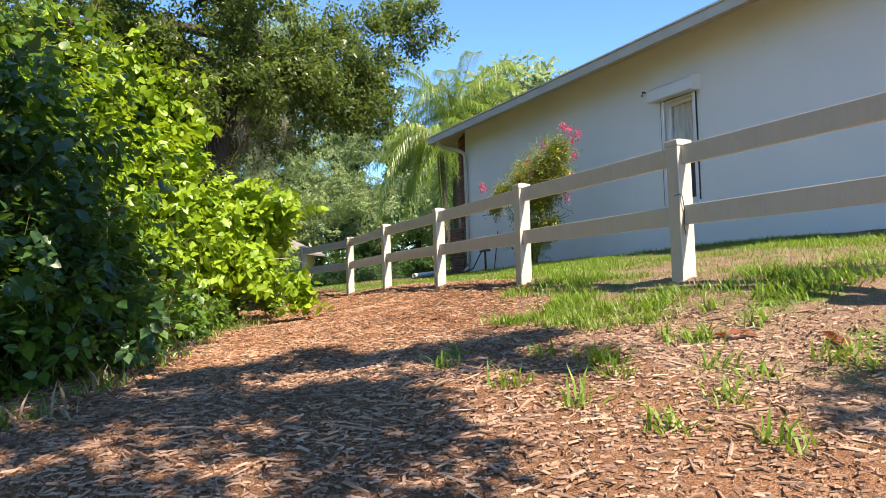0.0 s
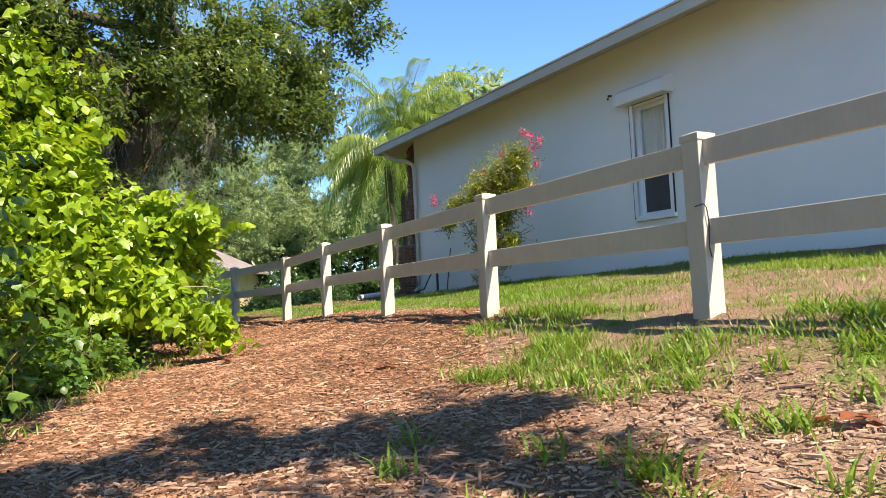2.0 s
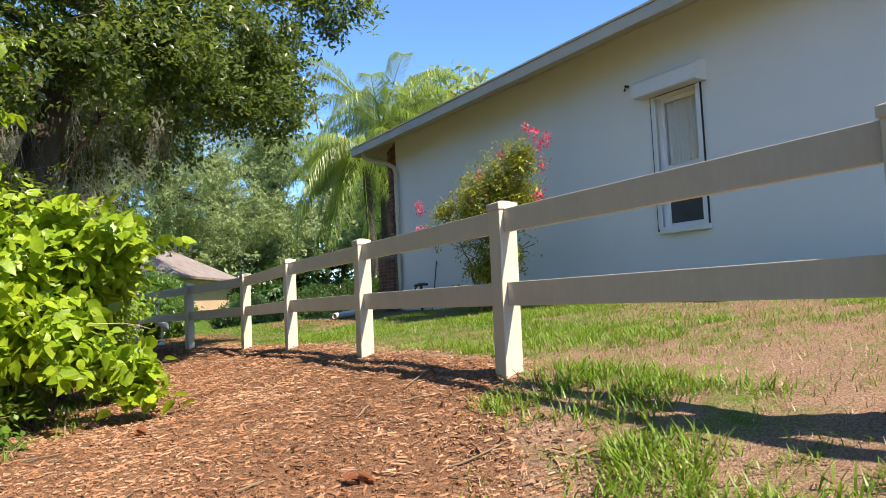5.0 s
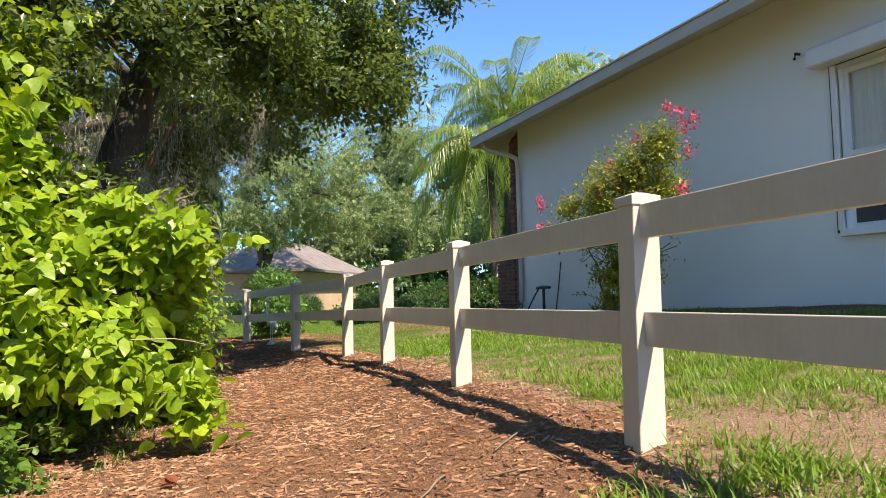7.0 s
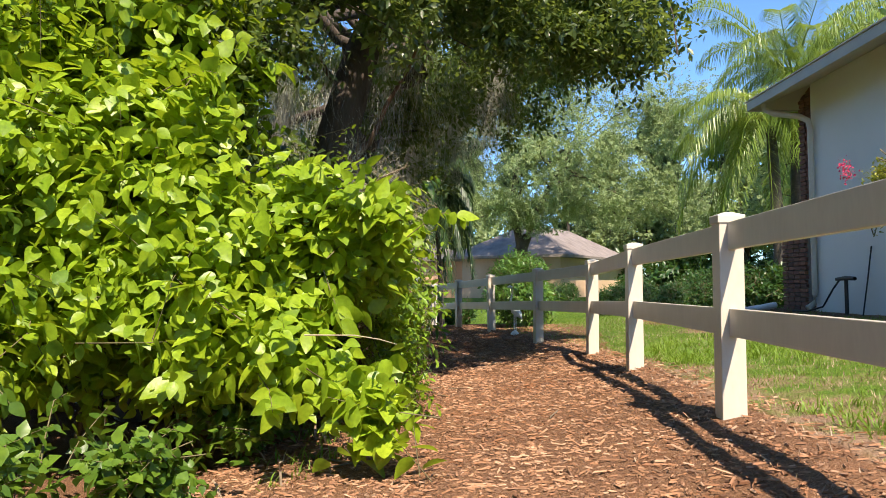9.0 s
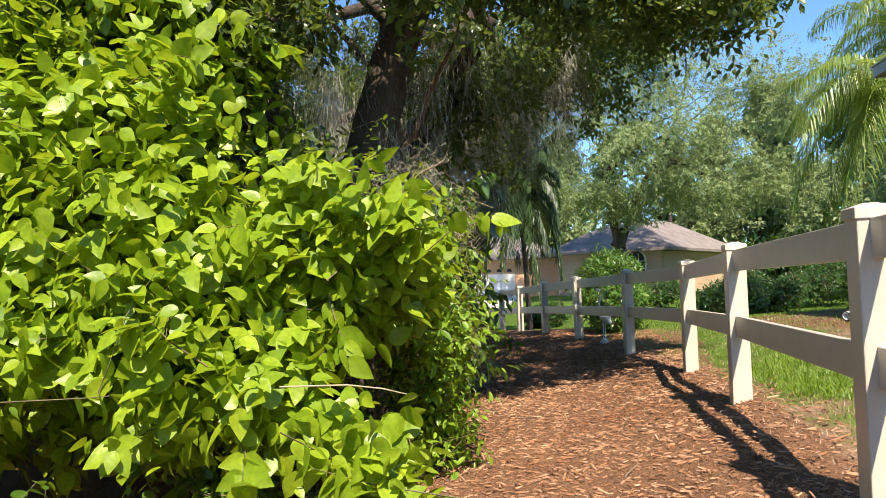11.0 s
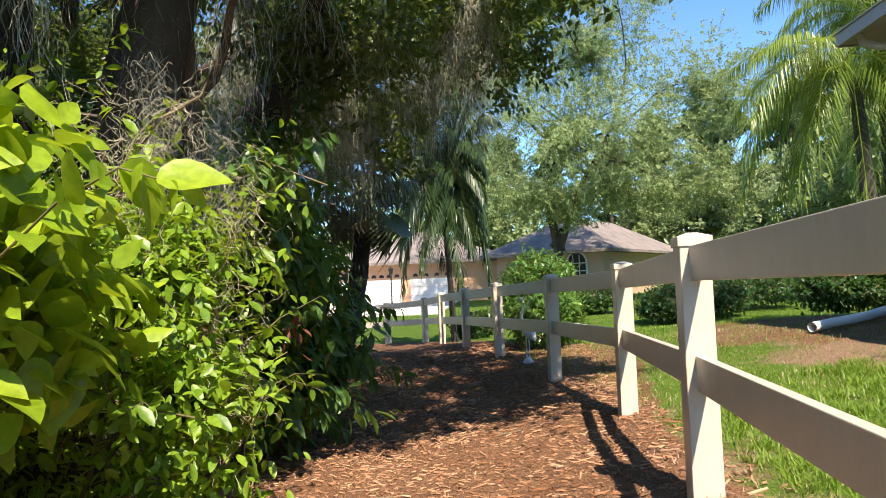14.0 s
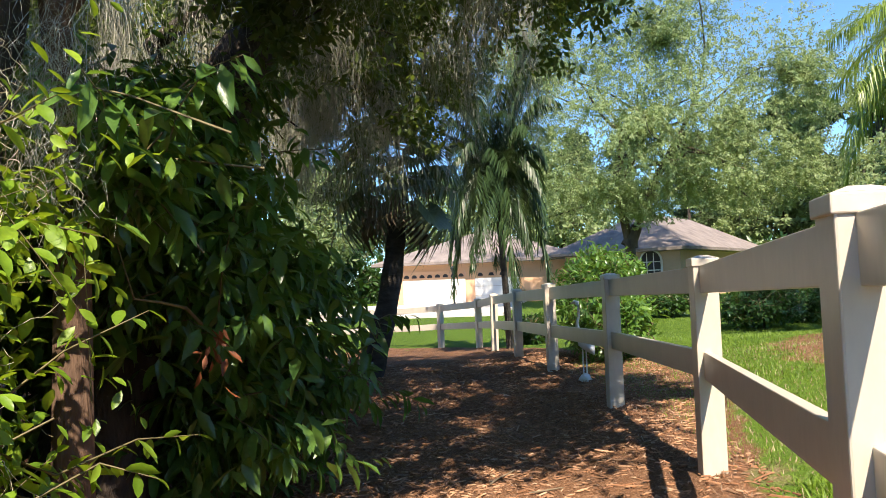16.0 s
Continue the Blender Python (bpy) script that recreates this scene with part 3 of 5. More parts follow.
    box(bm, (WALL_X - 0.03, y0 - 0.07, z0 - 0.02), (WALL_X + 0.02, y0, z1 + 0.03), 0.004)
    part("casing", bm, M_WHITE, win)
    # dark shutter tracks: a thin line down the outside of the casing
    for yy in (y1 + 0.072, y0 - 0.082):
        part("shutter_track", boxed((WALL_X - 0.028, yy, z0 - 0.05), (WALL_X - 0.002, yy + 0.01, z1 + 0.12)), M_DARK, win)
    part("shutter_track", boxed((WALL_X - 0.028, y0 - 0.07, z1 + 0.032), (WALL_X - 0.002, y1 + 0.07, z1 + 0.042)), M_DARK, win)
    part("window_sill", boxed((WALL_X - 0.07, y0 - 0.10, z0 - 0.09), (WALL_X + 0.1, y1 + 0.02, z0 - 0.022), 0.008), M_WHITE, win)
    for a, b in ((z0 + 0.05, 3.58), (3.64, z1 - 0.06)):
        g = part("pane", boxed((WALL_X + 0.112, y0 + 0.04, a), (WALL_X + 0.118, y1 - 0.05, b)), M_GLASS, win)
        g.visible_shadow = False
    cur = bmesh.new()
    ys = np.linspace(y0, y1, 60)
    rows = [[cur.verts.new((WALL_X + 0.155 + 0.010 * math.sin(yy * 62) + 0.004 * math.sin(yy * 141), yy, zz)) for yy in ys] for zz in (z0, z1)]
    for a, b, c, d in zip(rows[0], rows[0][1:], rows[1][1:], rows[1]):
        cur.faces.new((a, b, c, d))
    part("curtain", cur, M_CURTAIN, win, "pale pleated curtain")
    part("insect_screen", boxed((WALL_X + 0.104, y0 + 0.042, z0 + 0.052), (WALL_X + 0.107, y1 - 0.052, 3.575)), M_SCREEN, win, "dark grey insect screen")
    part("dark_room", boxed((WALL_X + 0.21, y0 - 0.3, z0 - 0.3), (WALL_X + 0.24, y1 + 0.3, z1 + 0.3)), M_DARK, win)
    hood = bmesh.new()
    prof = [(0.0, 4.86), (-0.15, 4.83), (-0.21, 4.78), (-0.215, 4.60), (-0.20, 4.585), (0.0, 4.585)]
    ends = []
    for yy in (9.33, 10.38):
        ends.append([hood.verts.new((WALL_X + a, yy, b)) for a, b in prof])
    hood.faces.new(ends[0]); hood.faces.new(list(reversed(ends[1])))
    for i in range(len(prof)):
        hood.faces.new((ends[0][i], ends[1][i], ends[1][(i + 1) % len(prof)], ends[0][(i + 1) % len(prof)]))
    bmesh.ops.recalc_face_normals(hood, faces=hood.faces)
    hp("shutter_box", hood, M_WHITE, "white roll-up shutter housing")
    pts = [(WALL_X + 0.01, 10.66, 4.86), (WALL_X - 0.06, 10.66, 4.86), (WALL_X - 0.09, 10.65, 4.79)]
    V, F = tube_arrays([pts], [np.full(3, 0.018)], 6)
    hp("wall_bracket", array_mesh("wall_bracket", V, F, M_BLACK, True), None, "small dark wall bracket")
    # brick pier past the corner, on a wider brick base
    bl = bpy.data.meshes.new("brick"); bm = boxed((-0.04, -0.096, -0.031), (0.04, 0.096, 0.031), 0.004); bm.to_mesh(bl); bm.free(); bl.materials.append(M_BRICK)
    for name, ya, yb, xa, za, zt, label in (("pier", 17.99, 18.42, 9.22, 1.4, WALL_TOP - 0.02, "red-brown brick pier"), ("pier_base", 18.0, 18.84, 9.06, 1.3, 2.98, "wide red-brown brick base of the pier")):
        pier = hp(name, boxed((xa, ya, za), (xa + 0.5, yb, zt)), M_MORTAR, label)
        n = int(round((yb - ya) / 0.203))
        for r in range(int((zt - za - 0.2) / 0.077)):
            zz = za + 0.2 + r * 0.077 + 0.035
            for c in range(n):
                yy = ya + 0.1 + c * (yb - ya - 0.2) / max(1, n - 1) + (0.03 if r % 2 else -0.0)
                o = part("brick", bl, None, pier)
                o.location = (xa - 0.008, yy, zz)


build_house()


# ---- trees and shrubs ----
def limb(rng, a, b, bend=0.3, n=8):
    """A wavering line from a to b."""
    a, b = np.array(a, float), np.array(b, float)
    k = np.linspace(0, 1, n)[:, None]
    off = rng.normal(0, 1, (3, 3)) * bend
    w = sum(off[i] * np.sin((i + 1) * np.pi * k) / (i + 1) for i in range(3))
    return a + (b - a) * k + w


def tree(name, place, trunks, blobs, count, per, leaf, mat, bark, label, category, seed, shape=LEAF_SMALL, droop=0.35, length=0.4, thick=0.25, shell=0.5, limbs=14, spread=0.9, hang=0.0, kind="", group="", twig=1.0, ragged=0.08, sprays=0, reach=0.4, clump=0, clump_r=0.4, face=0.5):
    """trunks: lists of points; blobs: ellipsoids of the crown; both relative to the base."""
    rng = np.random.default_rng(seed)
    root = empty(name, place)
    tagged(root, label, category, group=group, kind=kind)
    for tr in trunks:
        pts = np.array(tr, float)
        kk = np.linspace(0, len(pts) - 1, len(pts) * 5)
        pts = np.stack([np.interp(kk, np.arange(len(pts)), pts[:, i]) for i in range(3)], 1)
        pts[1:-1] += rng.normal(0, 0.015, (len(pts) - 2, 3))
        rad = np.linspace(thick, thick * 0.45, len(pts)) * (1 + 0.5 * np.exp(-np.linspace(0, 12, len(pts))))
        tubes("trunk", [pts], [rad], bark, root, 12)
    tips, heads = in_blobs(rng, blobs, count, shell, ragged)
    if clump:
        # twigs gather into separate clumps with gaps between them
        at = rng.integers(0, max(1, len(tips) // clump), len(tips))
        off = unit(rng.normal(size=tips.shape)) * (rng.random((len(tips), 1)) ** 0.5) * [1.0, 1.0, 0.7] * clump_r * rng.uniform(0.6, 1.4, len(tips))[at][:, None]
        tips, heads = tips[at] + off, unit(heads[at] + 1.6 * off / clump_r)
    if limbs:
        top = [np.array(tr[-1], float) for tr in trunks]
        for i in range(limbs):
            b = tips[rng.integers(len(tips))]
            s = top[i % len(top)]
            s = s - np.array([0, 0, rng.uniform(0, 0.35) * s[2]])
            pl = limb(rng, s, b, 0.12 * np.linalg.norm(b - s) / 1.5)
            tubes("limb", [pl], [np.linspace(thick * 0.35, thick * 0.05, len(pl))], bark, root, 6)
    heads = unit(heads + rng.normal(0, 0.5, heads.shape) + np.array([0, 0, 0.25 - hang]))
    pos, along, up, size = shoots(rng, tips, heads, per, length * rng.uniform(0.6, 1.3, len(tips)), leaf, droop, spread, face)
    V, F = leaves(pos, along, up, size, shape)
    if sprays:
        # long young shoots that stand out of the outline and arch over
        pick = rng.choice(len(tips), sprays, replace=False)
        ax = unit(heads[pick] + np.array([0, 0, 0.35]) + rng.normal(0, 0.35, (sprays, 3)))
        L = reach * rng.uniform(0.5, 1.5, sprays)
        mid = tips[pick] + ax * (L * 0.55)[:, None]
        bent = unit(ax + np.array([0, 0, -0.8]) * rng.uniform(0.2, 1.2, (sprays, 1)))
        end = mid + bent * (L * 0.5)[:, None]
        for at, hd, ln in ((mid, ax, L * 0.6), (end, bent, L * 0.5)):
            p_, a_, u_, s_ = shoots(rng, at, hd, 6, ln, leaf * 1.05, droop * 1.2, spread, face)
            V2, F2 = leaves(p_, a_, u_, s_, shape)
            F = np.concatenate([F, F2 + len(V)])
            V = np.concatenate([V, V2])
        tagged(tubes("shoot", [np.stack([tips[i] - heads[i] * 0.2, tips[i], m_, e_]) for i, m_, e_ in zip(pick, mid, end)], [np.array([0.005, 0.004, 0.003, 0.0015]) for _ in pick], bark, root, 3), kind="stuff")
    tagged(part("crown", array_mesh("crown", V, F, mat, True), None, root), kind="stuff")
    # thin twigs that carry the leaves
    tw = rng.choice(len(tips), min(len(tips), 260), replace=False)
    P = [np.stack([tips[i] - heads[i] * length * 1.5, tips[i] - heads[i] * length * 0.7 + rng.normal(0, 0.02, 3), tips[i]]) for i in tw]
    tagged(tubes("twig", P, [np.array([0.006, 0.004, 0.002]) * twig * (1 + leaf * 5) for _ in tw], bark, root, 3), kind="stuff")
    return root


def frond(rng, length, lift, sag, mat, leaflets=95, leaf=0.55, width=0.011, hang=0.9, rach=M_STEM):
    """One feather frond along +x: an arching rib with drooping leaflets, as one mesh."""
    k = np.linspace(0, 1, 14)
    rib = np.stack([length * k * (1 - 0.18 * k * sag), 0.06 * np.sin(k * 3) * length * rng.uniform(-1, 1), length * (lift * k - sag * k ** 2.2)], 1)
    V, F = tube_arrays([rib], [np.linspace(0.022, 0.004, 14) * length / 3], 4)
    tri = np.concatenate([F[:, [0, 1, 2]], F[:, [0, 2, 3]]])
    u = np.repeat(np.linspace(0.12, 0.99, leaflets), 2)
    pos = np.stack([np.interp(u, k, rib[:, i]) for i in range(3)], 1)
    tan = unit(np.stack([np.interp(u, k, np.gradient(rib[:, i])) for i in range(3)], 1))
    sgn = np.tile([1.0, -1.0], leaflets)
    side = np.stack([-tan[:, 1], tan[:, 0], np.zeros(len(u))], 1) * sgn[:, None]
    droopv = hang * rng.uniform(0.5, 1.3, len(u))
    size = leaf * (0.45 + 0.55 * np.sin(np.pi * np.clip(u * 1.02, 0, 1)) ** 0.6) * rng.uniform(0.8, 1.15, len(u))
    d1 = unit(side + tan * 0.55 + np.array([0, 0, 0.15]) + rng.normal(0, 0.08, pos.shape))
    mid = pos + d1 * size[:, None] * 0.45
    d2 = unit(d1 * 0.8 + np.array([0, 0, -1.0]) * droopv[:, None])
    tip = mid + d2 * size[:, None] * 0.55
    w = np.cross(d1, [0, 0, 1.0]); w = unit(w) * width * leaf
    LV = np.stack([pos - w * 0.5, pos + w * 0.5, mid + w, mid - w, tip], 1).reshape(-1, 3)
    q = (np.arange(len(u)) * 5)[:, None]
    LF = np.concatenate([q + [0, 1, 2], q + [0, 2, 3], q + [3, 2, 4]])
    return array_mesh("frond", np.concatenate([V, LV]), np.concatenate([tri, LF + len(V)]), mat, False)


def feather_palm(name, place, height, lean, fronds, length, mat, label, seed, trunk_r=0.14, leaf=0.55, hang=0.9, rise=0.9, sag=1.0, width=0.011):
    rng = np.random.default_rng(seed)
    palm = tagged(empty(name, place), label, "palm tree")
    k = np.linspace(0, 1, 12)[:, None]
    pts = np.array([[lean[0], lean[1], height]]) * k + np.array([[lean[0], lean[1], 0]]) * (k ** 2 - k) * 0.5
    rad = trunk_r * (1.15 - 0.35 * k[:, 0]) * (1 + 0.05 * np.sin(np.arange(12) * 2.4))
    tubes("trunk", [pts], [rad], M_PALMBARK, palm, 10)
    top = pts[-1]
    for i in range(fronds):
        az = i * 137.5 + rng.uniform(-14, 14)
        age = i / fronds
        me = frond(rng, length * rng.uniform(0.8, 1.1), rise * (1.15 - 1.1 * age), sag * (0.55 + 0.5 * age), mat, leaf=leaf, hang=hang, width=width)
        o = part("frond", me, None, palm)
        o.matrix_basis = Matrix.Translation(Vector(top) + Vector((0, 0, 0.05))) @ Euler((0, 0, radians(az))).to_matrix().to_4x4()
    return palm


def fan_leaf(rng, reach, mat, fold=0.5):
    """A fan frond along +x: stalk and a disc of split drooping segments."""
    n = 34
    a = np.linspace(-2.3, 2.3, n)
    V = [[0, -.012, 0], [0, .012, 0], [reach * .55, .012, 0.1 * reach], [reach * .55, -.012, 0.1 * reach]]
    F = [[0, 1, 2], [0, 2, 3]]
    c = np.array([reach * 0.55, 0, 0.1 * reach])
    for t_ in a:
        d = np.array([math.cos(t_), math.sin(t_), 0.15])
        L = reach * 0.62 * (0.75 + 0.25 * math.cos(t_)) * rng.uniform(0.85, 1.1)
        w = np.array([-math.sin(t_), math.cos(t_), 0]) * 0.022 * reach
        m1 = c + d * L * 0.5
        tip = c + d * L * 0.8 + np.array([0, 0, -fold * L * rng.uniform(0.5, 1.3)])
        b = len(V)
        V += [c, m1 + w, m1 - w, tip]
        F += [[b, b + 1, b + 2], [b + 1, b + 3, b + 2]]
    return array_mesh("fan_frond", np.array(V), np.array(F), mat, False)


def fan_palm(place, base_to_top, label, seed):
    rng = np.random.default_rng(seed)
    palm = tagged(empty("cabbage_palm", place), label, "palm tree")
    k = np.linspace(0, 1, 14)[:, None]
    top = np.array(base_to_top, float)
    pts = top * k + np.array([[0.10, 0, 0]]) * np.sin(np.pi * k)
    tubes("trunk", [pts], [0.135 * (1.25 - 0.35 * k[:, 0]) * (1 + 0.06 * np.sin(np.arange(14) * 2.1))], M_PALMBARK, palm, 12)
    for i in range(32):
        dead = i % 5 == 4 or i > 27
        tilt = -72 + 150 * (i / 32) ** 0.8 + rng.uniform(-24, 24)
        o = part("fan_frond", fan_leaf(rng, rng.uniform(0.8, 1.25), M_DEADFROND if dead else M_SHADEFAN, 0.7 if not dead else 0.35), None, palm, "dry hanging frond" if dead else "")
        o.matrix_basis = Matrix.Translation(top) @ Euler((0, radians(tilt), radians(i * 137.5))).to_matrix().to_4x4()
    return palm


def moss_hank(rng, place, length, count, wide, thick=1.0):
    """Spanish moss: thin grey crinkled strands hanging together."""
    V, F = [], []
    n = 9
    k = np.linspace(0, 1, n)
    base = 0
    for _ in range(count):
        L = length * rng.uniform(0.35, 1.0)
        s = rng.normal(0, wide, 2)
        ph = rng.uniform(0, 6.3, 4)
        px = s[0] * (0.5 + 0.7 * k) + 0.05 * np.sin(5 * k + ph[0]) + 0.016 * np.sin(23 * k + ph[1])
        py = s[1] * (0.5 + 0.7 * k) + 0.05 * np.sin(6 * k + ph[2]) + 0.016 * np.sin(21 * k + ph[3])
        c = np.stack([px, py, -L * k + rng.normal(0, 0.22) + 0.03 * np.sin(14 * k + ph[1])], 1)
        a = rng.uniform(0, 3.14)
        w = np.array([math.cos(a), math.sin(a), 0]) * rng.uniform(0.0009, 0.0024) * thick
        wv = w[None] * (1.0 - 0.6 * k[:, None])
        V.append(np.concatenate([c - wv, c + wv]))
        i = np.arange(n - 1) + base
        F.append(np.stack([i, i + 1, i + 1 + n, i + n], 1))
        base += 2 * n
    me = array_mesh("hanging_moss", np.concatenate(V), np.concatenate(F), M_MOSS, False)
    o = new("hanging_moss", me)
    o.location = place
    return tagged(o, "grey hank of moss hanging from the oak", "moss", group="moss in the oak")


CRAPE = (7.6, 12.3)


def plants():
    # bright broad-leaved bush that leans over the path
    x, y = 0.36, 10.5
    z = gz(x, y) - 0.02
    tree("broadleaf_bush", (x, y, z), [[(0, 0, 0), (0.1, 0.1, 0.7), (0.6, 0, 1.3)], [(-.6, -.1, 0), (-.6, -.1, .9), (-.5, -.1, 2.1)], [(.3, .1, 0), (.7, .1, .6), (1.2, 0.0, 1.0)]],
         [(1.55, 0.15, 1.5, 0.64, 0.5, 0.42), (1.95, 0.1, 1.65, 0.40, 0.40, 0.36), (1.85, 0.15, 1.45, 0.35, 0.4, 0.3), (1.35, 0.1, 1.75, 0.4, 0.4, 0.3), (1.0, -0.1, 0.95, 0.62, 0.55, 0.42), (0.75, 0.0, 1.65, 0.85, 0.7, 0.65), (0.45, -0.2, 1.2, 0.85, 0.65, 0.65), (0.0, 0.0, 2.1, 0.9, 0.8, 0.9), (0.35, 0.2, 2.45, 0.6, 0.6, 0.5), (-0.8, 0.1, 2.5, 1.0, 0.9, 1.2), (-0.6, -0.3, 1.2, 1.0, 0.8, 1.0), (-1.7, -0.2, 2.2, 1.1, 0.9, 1.5), (1.5, -0.4, 0.85, 0.5, 0.4, 0.35), (0.5, 0.7, 2.7, 0.75, 0.5, 0.7), (0.15, 0.6, 3.3, 0.9, 0.6, 0.7), (2.15, -0.75, 0.6, 0.28, 0.3, 0.2)],
         3350, 8, 0.155, M_LIME, M_STEM, "bright yellow-green broad-leaved bush leaning over the path", "bush", 11, LEAF_OVATE, 0.42, 0.42, 0.02, 0.7, 26, twig=0.4, ragged=0.2, sprays=220, reach=0.26, face=1.15)
    # taller darker thicket before it
    x, y = -1.7, 6.6
    z = gz(x, y)
    tree("thicket_bush", (x, y, z), [[(0, 0, 0), (0.1, 0, 1.2), (0.3, 0.1, 2.4)], [(.8, -.6, 0), (.9, -.6, .9), (1, -.8, 1.8)]],
         [(1.7, 0.9, 0.75, 0.75, 1.0, 0.85), (1.6, 2.0, 1.0, 0.9, 0.9, 1.0), (0.9, 0.9, 2.0, 1.2, 1.3, 0.9), (-0.5, -0.6, 2.4, 1.3, 1.6, 1.5), (0.3, 1.6, 3.1, 1.2, 1.2, 1.0), (-1.0, 0.6, 4.0, 1.4, 1.5, 1.2), (-0.8, -2.6, 2.6, 1.2, 1.2, 1.6)],
         3000, 9, 0.12, M_THICKET, M_STEM, "dense green thicket bush overgrown with vines", "bush", 12, LEAF_OVATE, 0.6, 0.38, 0.03, 0.75, 22, twig=0.5, ragged=0.22, sprays=260, reach=0.45, face=0.9)
    # dark creeper low at the front of the thicket
    x, y = -0.85, 5.85
    tree("creeper_bush", (x, y, gz(x, y)), [[(0, 0, 0), (0.1, 0, 0.8), (0.2, 0.1, 1.6)]],
         [(0.55, 0.4, 0.75, 0.95, 1.0, 0.95), (-0.4, -1.0, 0.9, 1.1, 1.2, 1.2), (0.2, 0.3, 1.6, 1.0, 1.0, 0.7)],
         1500, 9, 0.11, M_DEEP, M_STEM, "dark green creeper bush in deep shade", "bush", 17, LEAF_BROAD, 0.55, 0.36, 0.02, 0.6, 12, twig=0.5, ragged=0.16)
    # low leafy skirt along the foot of the bushes
    tree("edge_bush", (0.6, 7.8, gz(0.6, 7.8)), [[(0, 0, 0), (0.05, 0, 0.3), (0.1, 0, 0.6)]],
         [(-0.75, -2.2, 0.35, 0.45, 0.6, 0.42), (-0.3, -1.2, 0.35, 0.4, 0.6, 0.45), (0.0, -0.2, 0.3, 0.38, 0.6, 0.38), (0.3, 0.7, 0.3, 0.4, 0.5, 0.4), (0.7, 1.6, 0.25, 0.35, 0.4, 0.3), (0.95, 2.6, 0.3, 0.3, 0.4, 0.3), (1.0, 3.4, 0.35, 0.3, 0.5, 0.35)],
         900, 8, 0.095, M_THICKET, M_STEM, "low green leafy growth at the foot of the bushes", "bush", 18, LEAF_BROAD, 0.5, 0.26, 0.015, 0.7, 8, twig=0.5, ragged=0.18, sprays=60, reach=0.25)
    # moss-hung vine shrub
    x, y = 1.92, 11.58
    z = gz(x, y)
    tree("vine_shrub", (x, y, z), [[(0, 0, 0), (0.15, 0, 0.7), (0.3, 0.1, 1.4)], [(-.3, .3, 0), (-.2, .3, 1), (.1, .4, 1.6)]],
         [(0.55, -0.1, 0.45, 0.33, 0.45, 0.5), (0.55, 0.0, 1.0, 0.42, 0.55, 0.5), (0.35, 0.1, 1.5, 0.5, 0.6, 0.4), (-0.4, 0.1, 1.2, 0.7, 0.8, 1.1)],
         1700, 8, 0.08, M_VINE, M_STEM, "tangled vine shrub with small leaves and grey moss", "shrub", 13, LEAF_OVAL, 0.6, 0.34, 0.012, 0.9, 8, twig=0.35, ragged=0.2, sprays=90, reach=0.3)
    # rough trunk behind the vines, going up into the oak's crown
    x, y = 2.12, 12.75
    z = gz(x, y)
    trunk = tagged(empty("young_tree", (x, y, z)), "rough brown young trunk wrapped in vines and moss", "tree")
    pts = limb(np.random.default_rng(71), (0, 0, -0.1), (-0.25, 0.2, 3.6), 0.06, 14)
    tubes("trunk", [pts], [np.linspace(0.085, 0.05, 14)], M_REDBARK, trunk, 10)
    for k, tip in ((9, (0.5, -0.35, 3.4)), (11, (-0.9, -0.4, 4.0)), (12, (0.35, 0.7, 4.2))):
        pl = limb(np.random.default_rng(72 + k), pts[k], tip, 0.05, 7)
        tubes("limb", [pl], [np.linspace(0.035, 0.012, 7)], M_REDBARK, trunk, 6)
    # glossy dark shrub
    x, y = 1.6, 14.4
    z = gz(x, y)
    tree("glossy_shrub", (x, y, z), [[(0, 0, 0), (0.1, 0, 0.8), (0.2, 0.1, 1.8)], [(-.3, -.4, 0), (-.3, -.3, 1), (-.2, -.4, 2.0)]],
         [(0.62, -1.5, 1.9, 0.38, 0.45, 0.35), (0.2, 0.0, 0.7, 0.75, 0.8, 0.7), (0.2, -0.3, 1.5, 0.75, 0.8, 0.75), (0.0, -0.3, 2.3, 0.7, 0.8, 0.6), (-0.8, 0.2, 1.5, 0.9, 1.2, 1.4), (0.35, 0.8, 0.8, 0.6, 0.7, 0.6), (0.45, 0.6, 1.4, 0.5, 0.6, 0.4)],
         1700, 8, 0.19, M_GLOSSY, M_STEM, "dark glossy-leaved shrub in shade beside the path", "shrub", 14, LEAF_LONG, 0.95, 0.38, 0.035, 0.8, 14, twig=0.5, ragged=0.18, sprays=70, reach=0.4)
    # understorey behind, deep in the shade
    for x, y, s, seed in ((-1.0, 13.5, 1.0, 31), (-0.3, 17.8, 0.9, 32), (-2.6, 21.5, 1.1, 33), (-4.0, 11.0, 1.5, 34), (-4.4, 16.0, 1.6, 35), (-6.4, 27.0, 1.0, 36)):
        tree("understorey_bush", (x, y, gz(x, y)), [[(0, 0, 0), (0.1, 0, 0.9 * s), (0.2, 0.1, 1.8 * s)]],
             [(0, 0, 1.0 * s, 1.2 * s, 1.2 * s, 1.0 * s), (-0.3, 0.3, 2.1 * s, 1.1 * s, 1.2 * s, 1.0 * s), (0.5, -0.5, 1.2 * s, 0.8 * s, 0.8 * s, 0.8 * s)],
             700, 9, 0.19 * s, M_DEEP, M_STEM, "dark green understorey bush beneath the oak", "bush", seed, LEAF_SMALL, 0.5, 0.4, 0.03, 0.7, 8, group="bushes under the oak")
    # old oak over the path
    x, y = 1.2, 13.0
    z = gz(x, y)
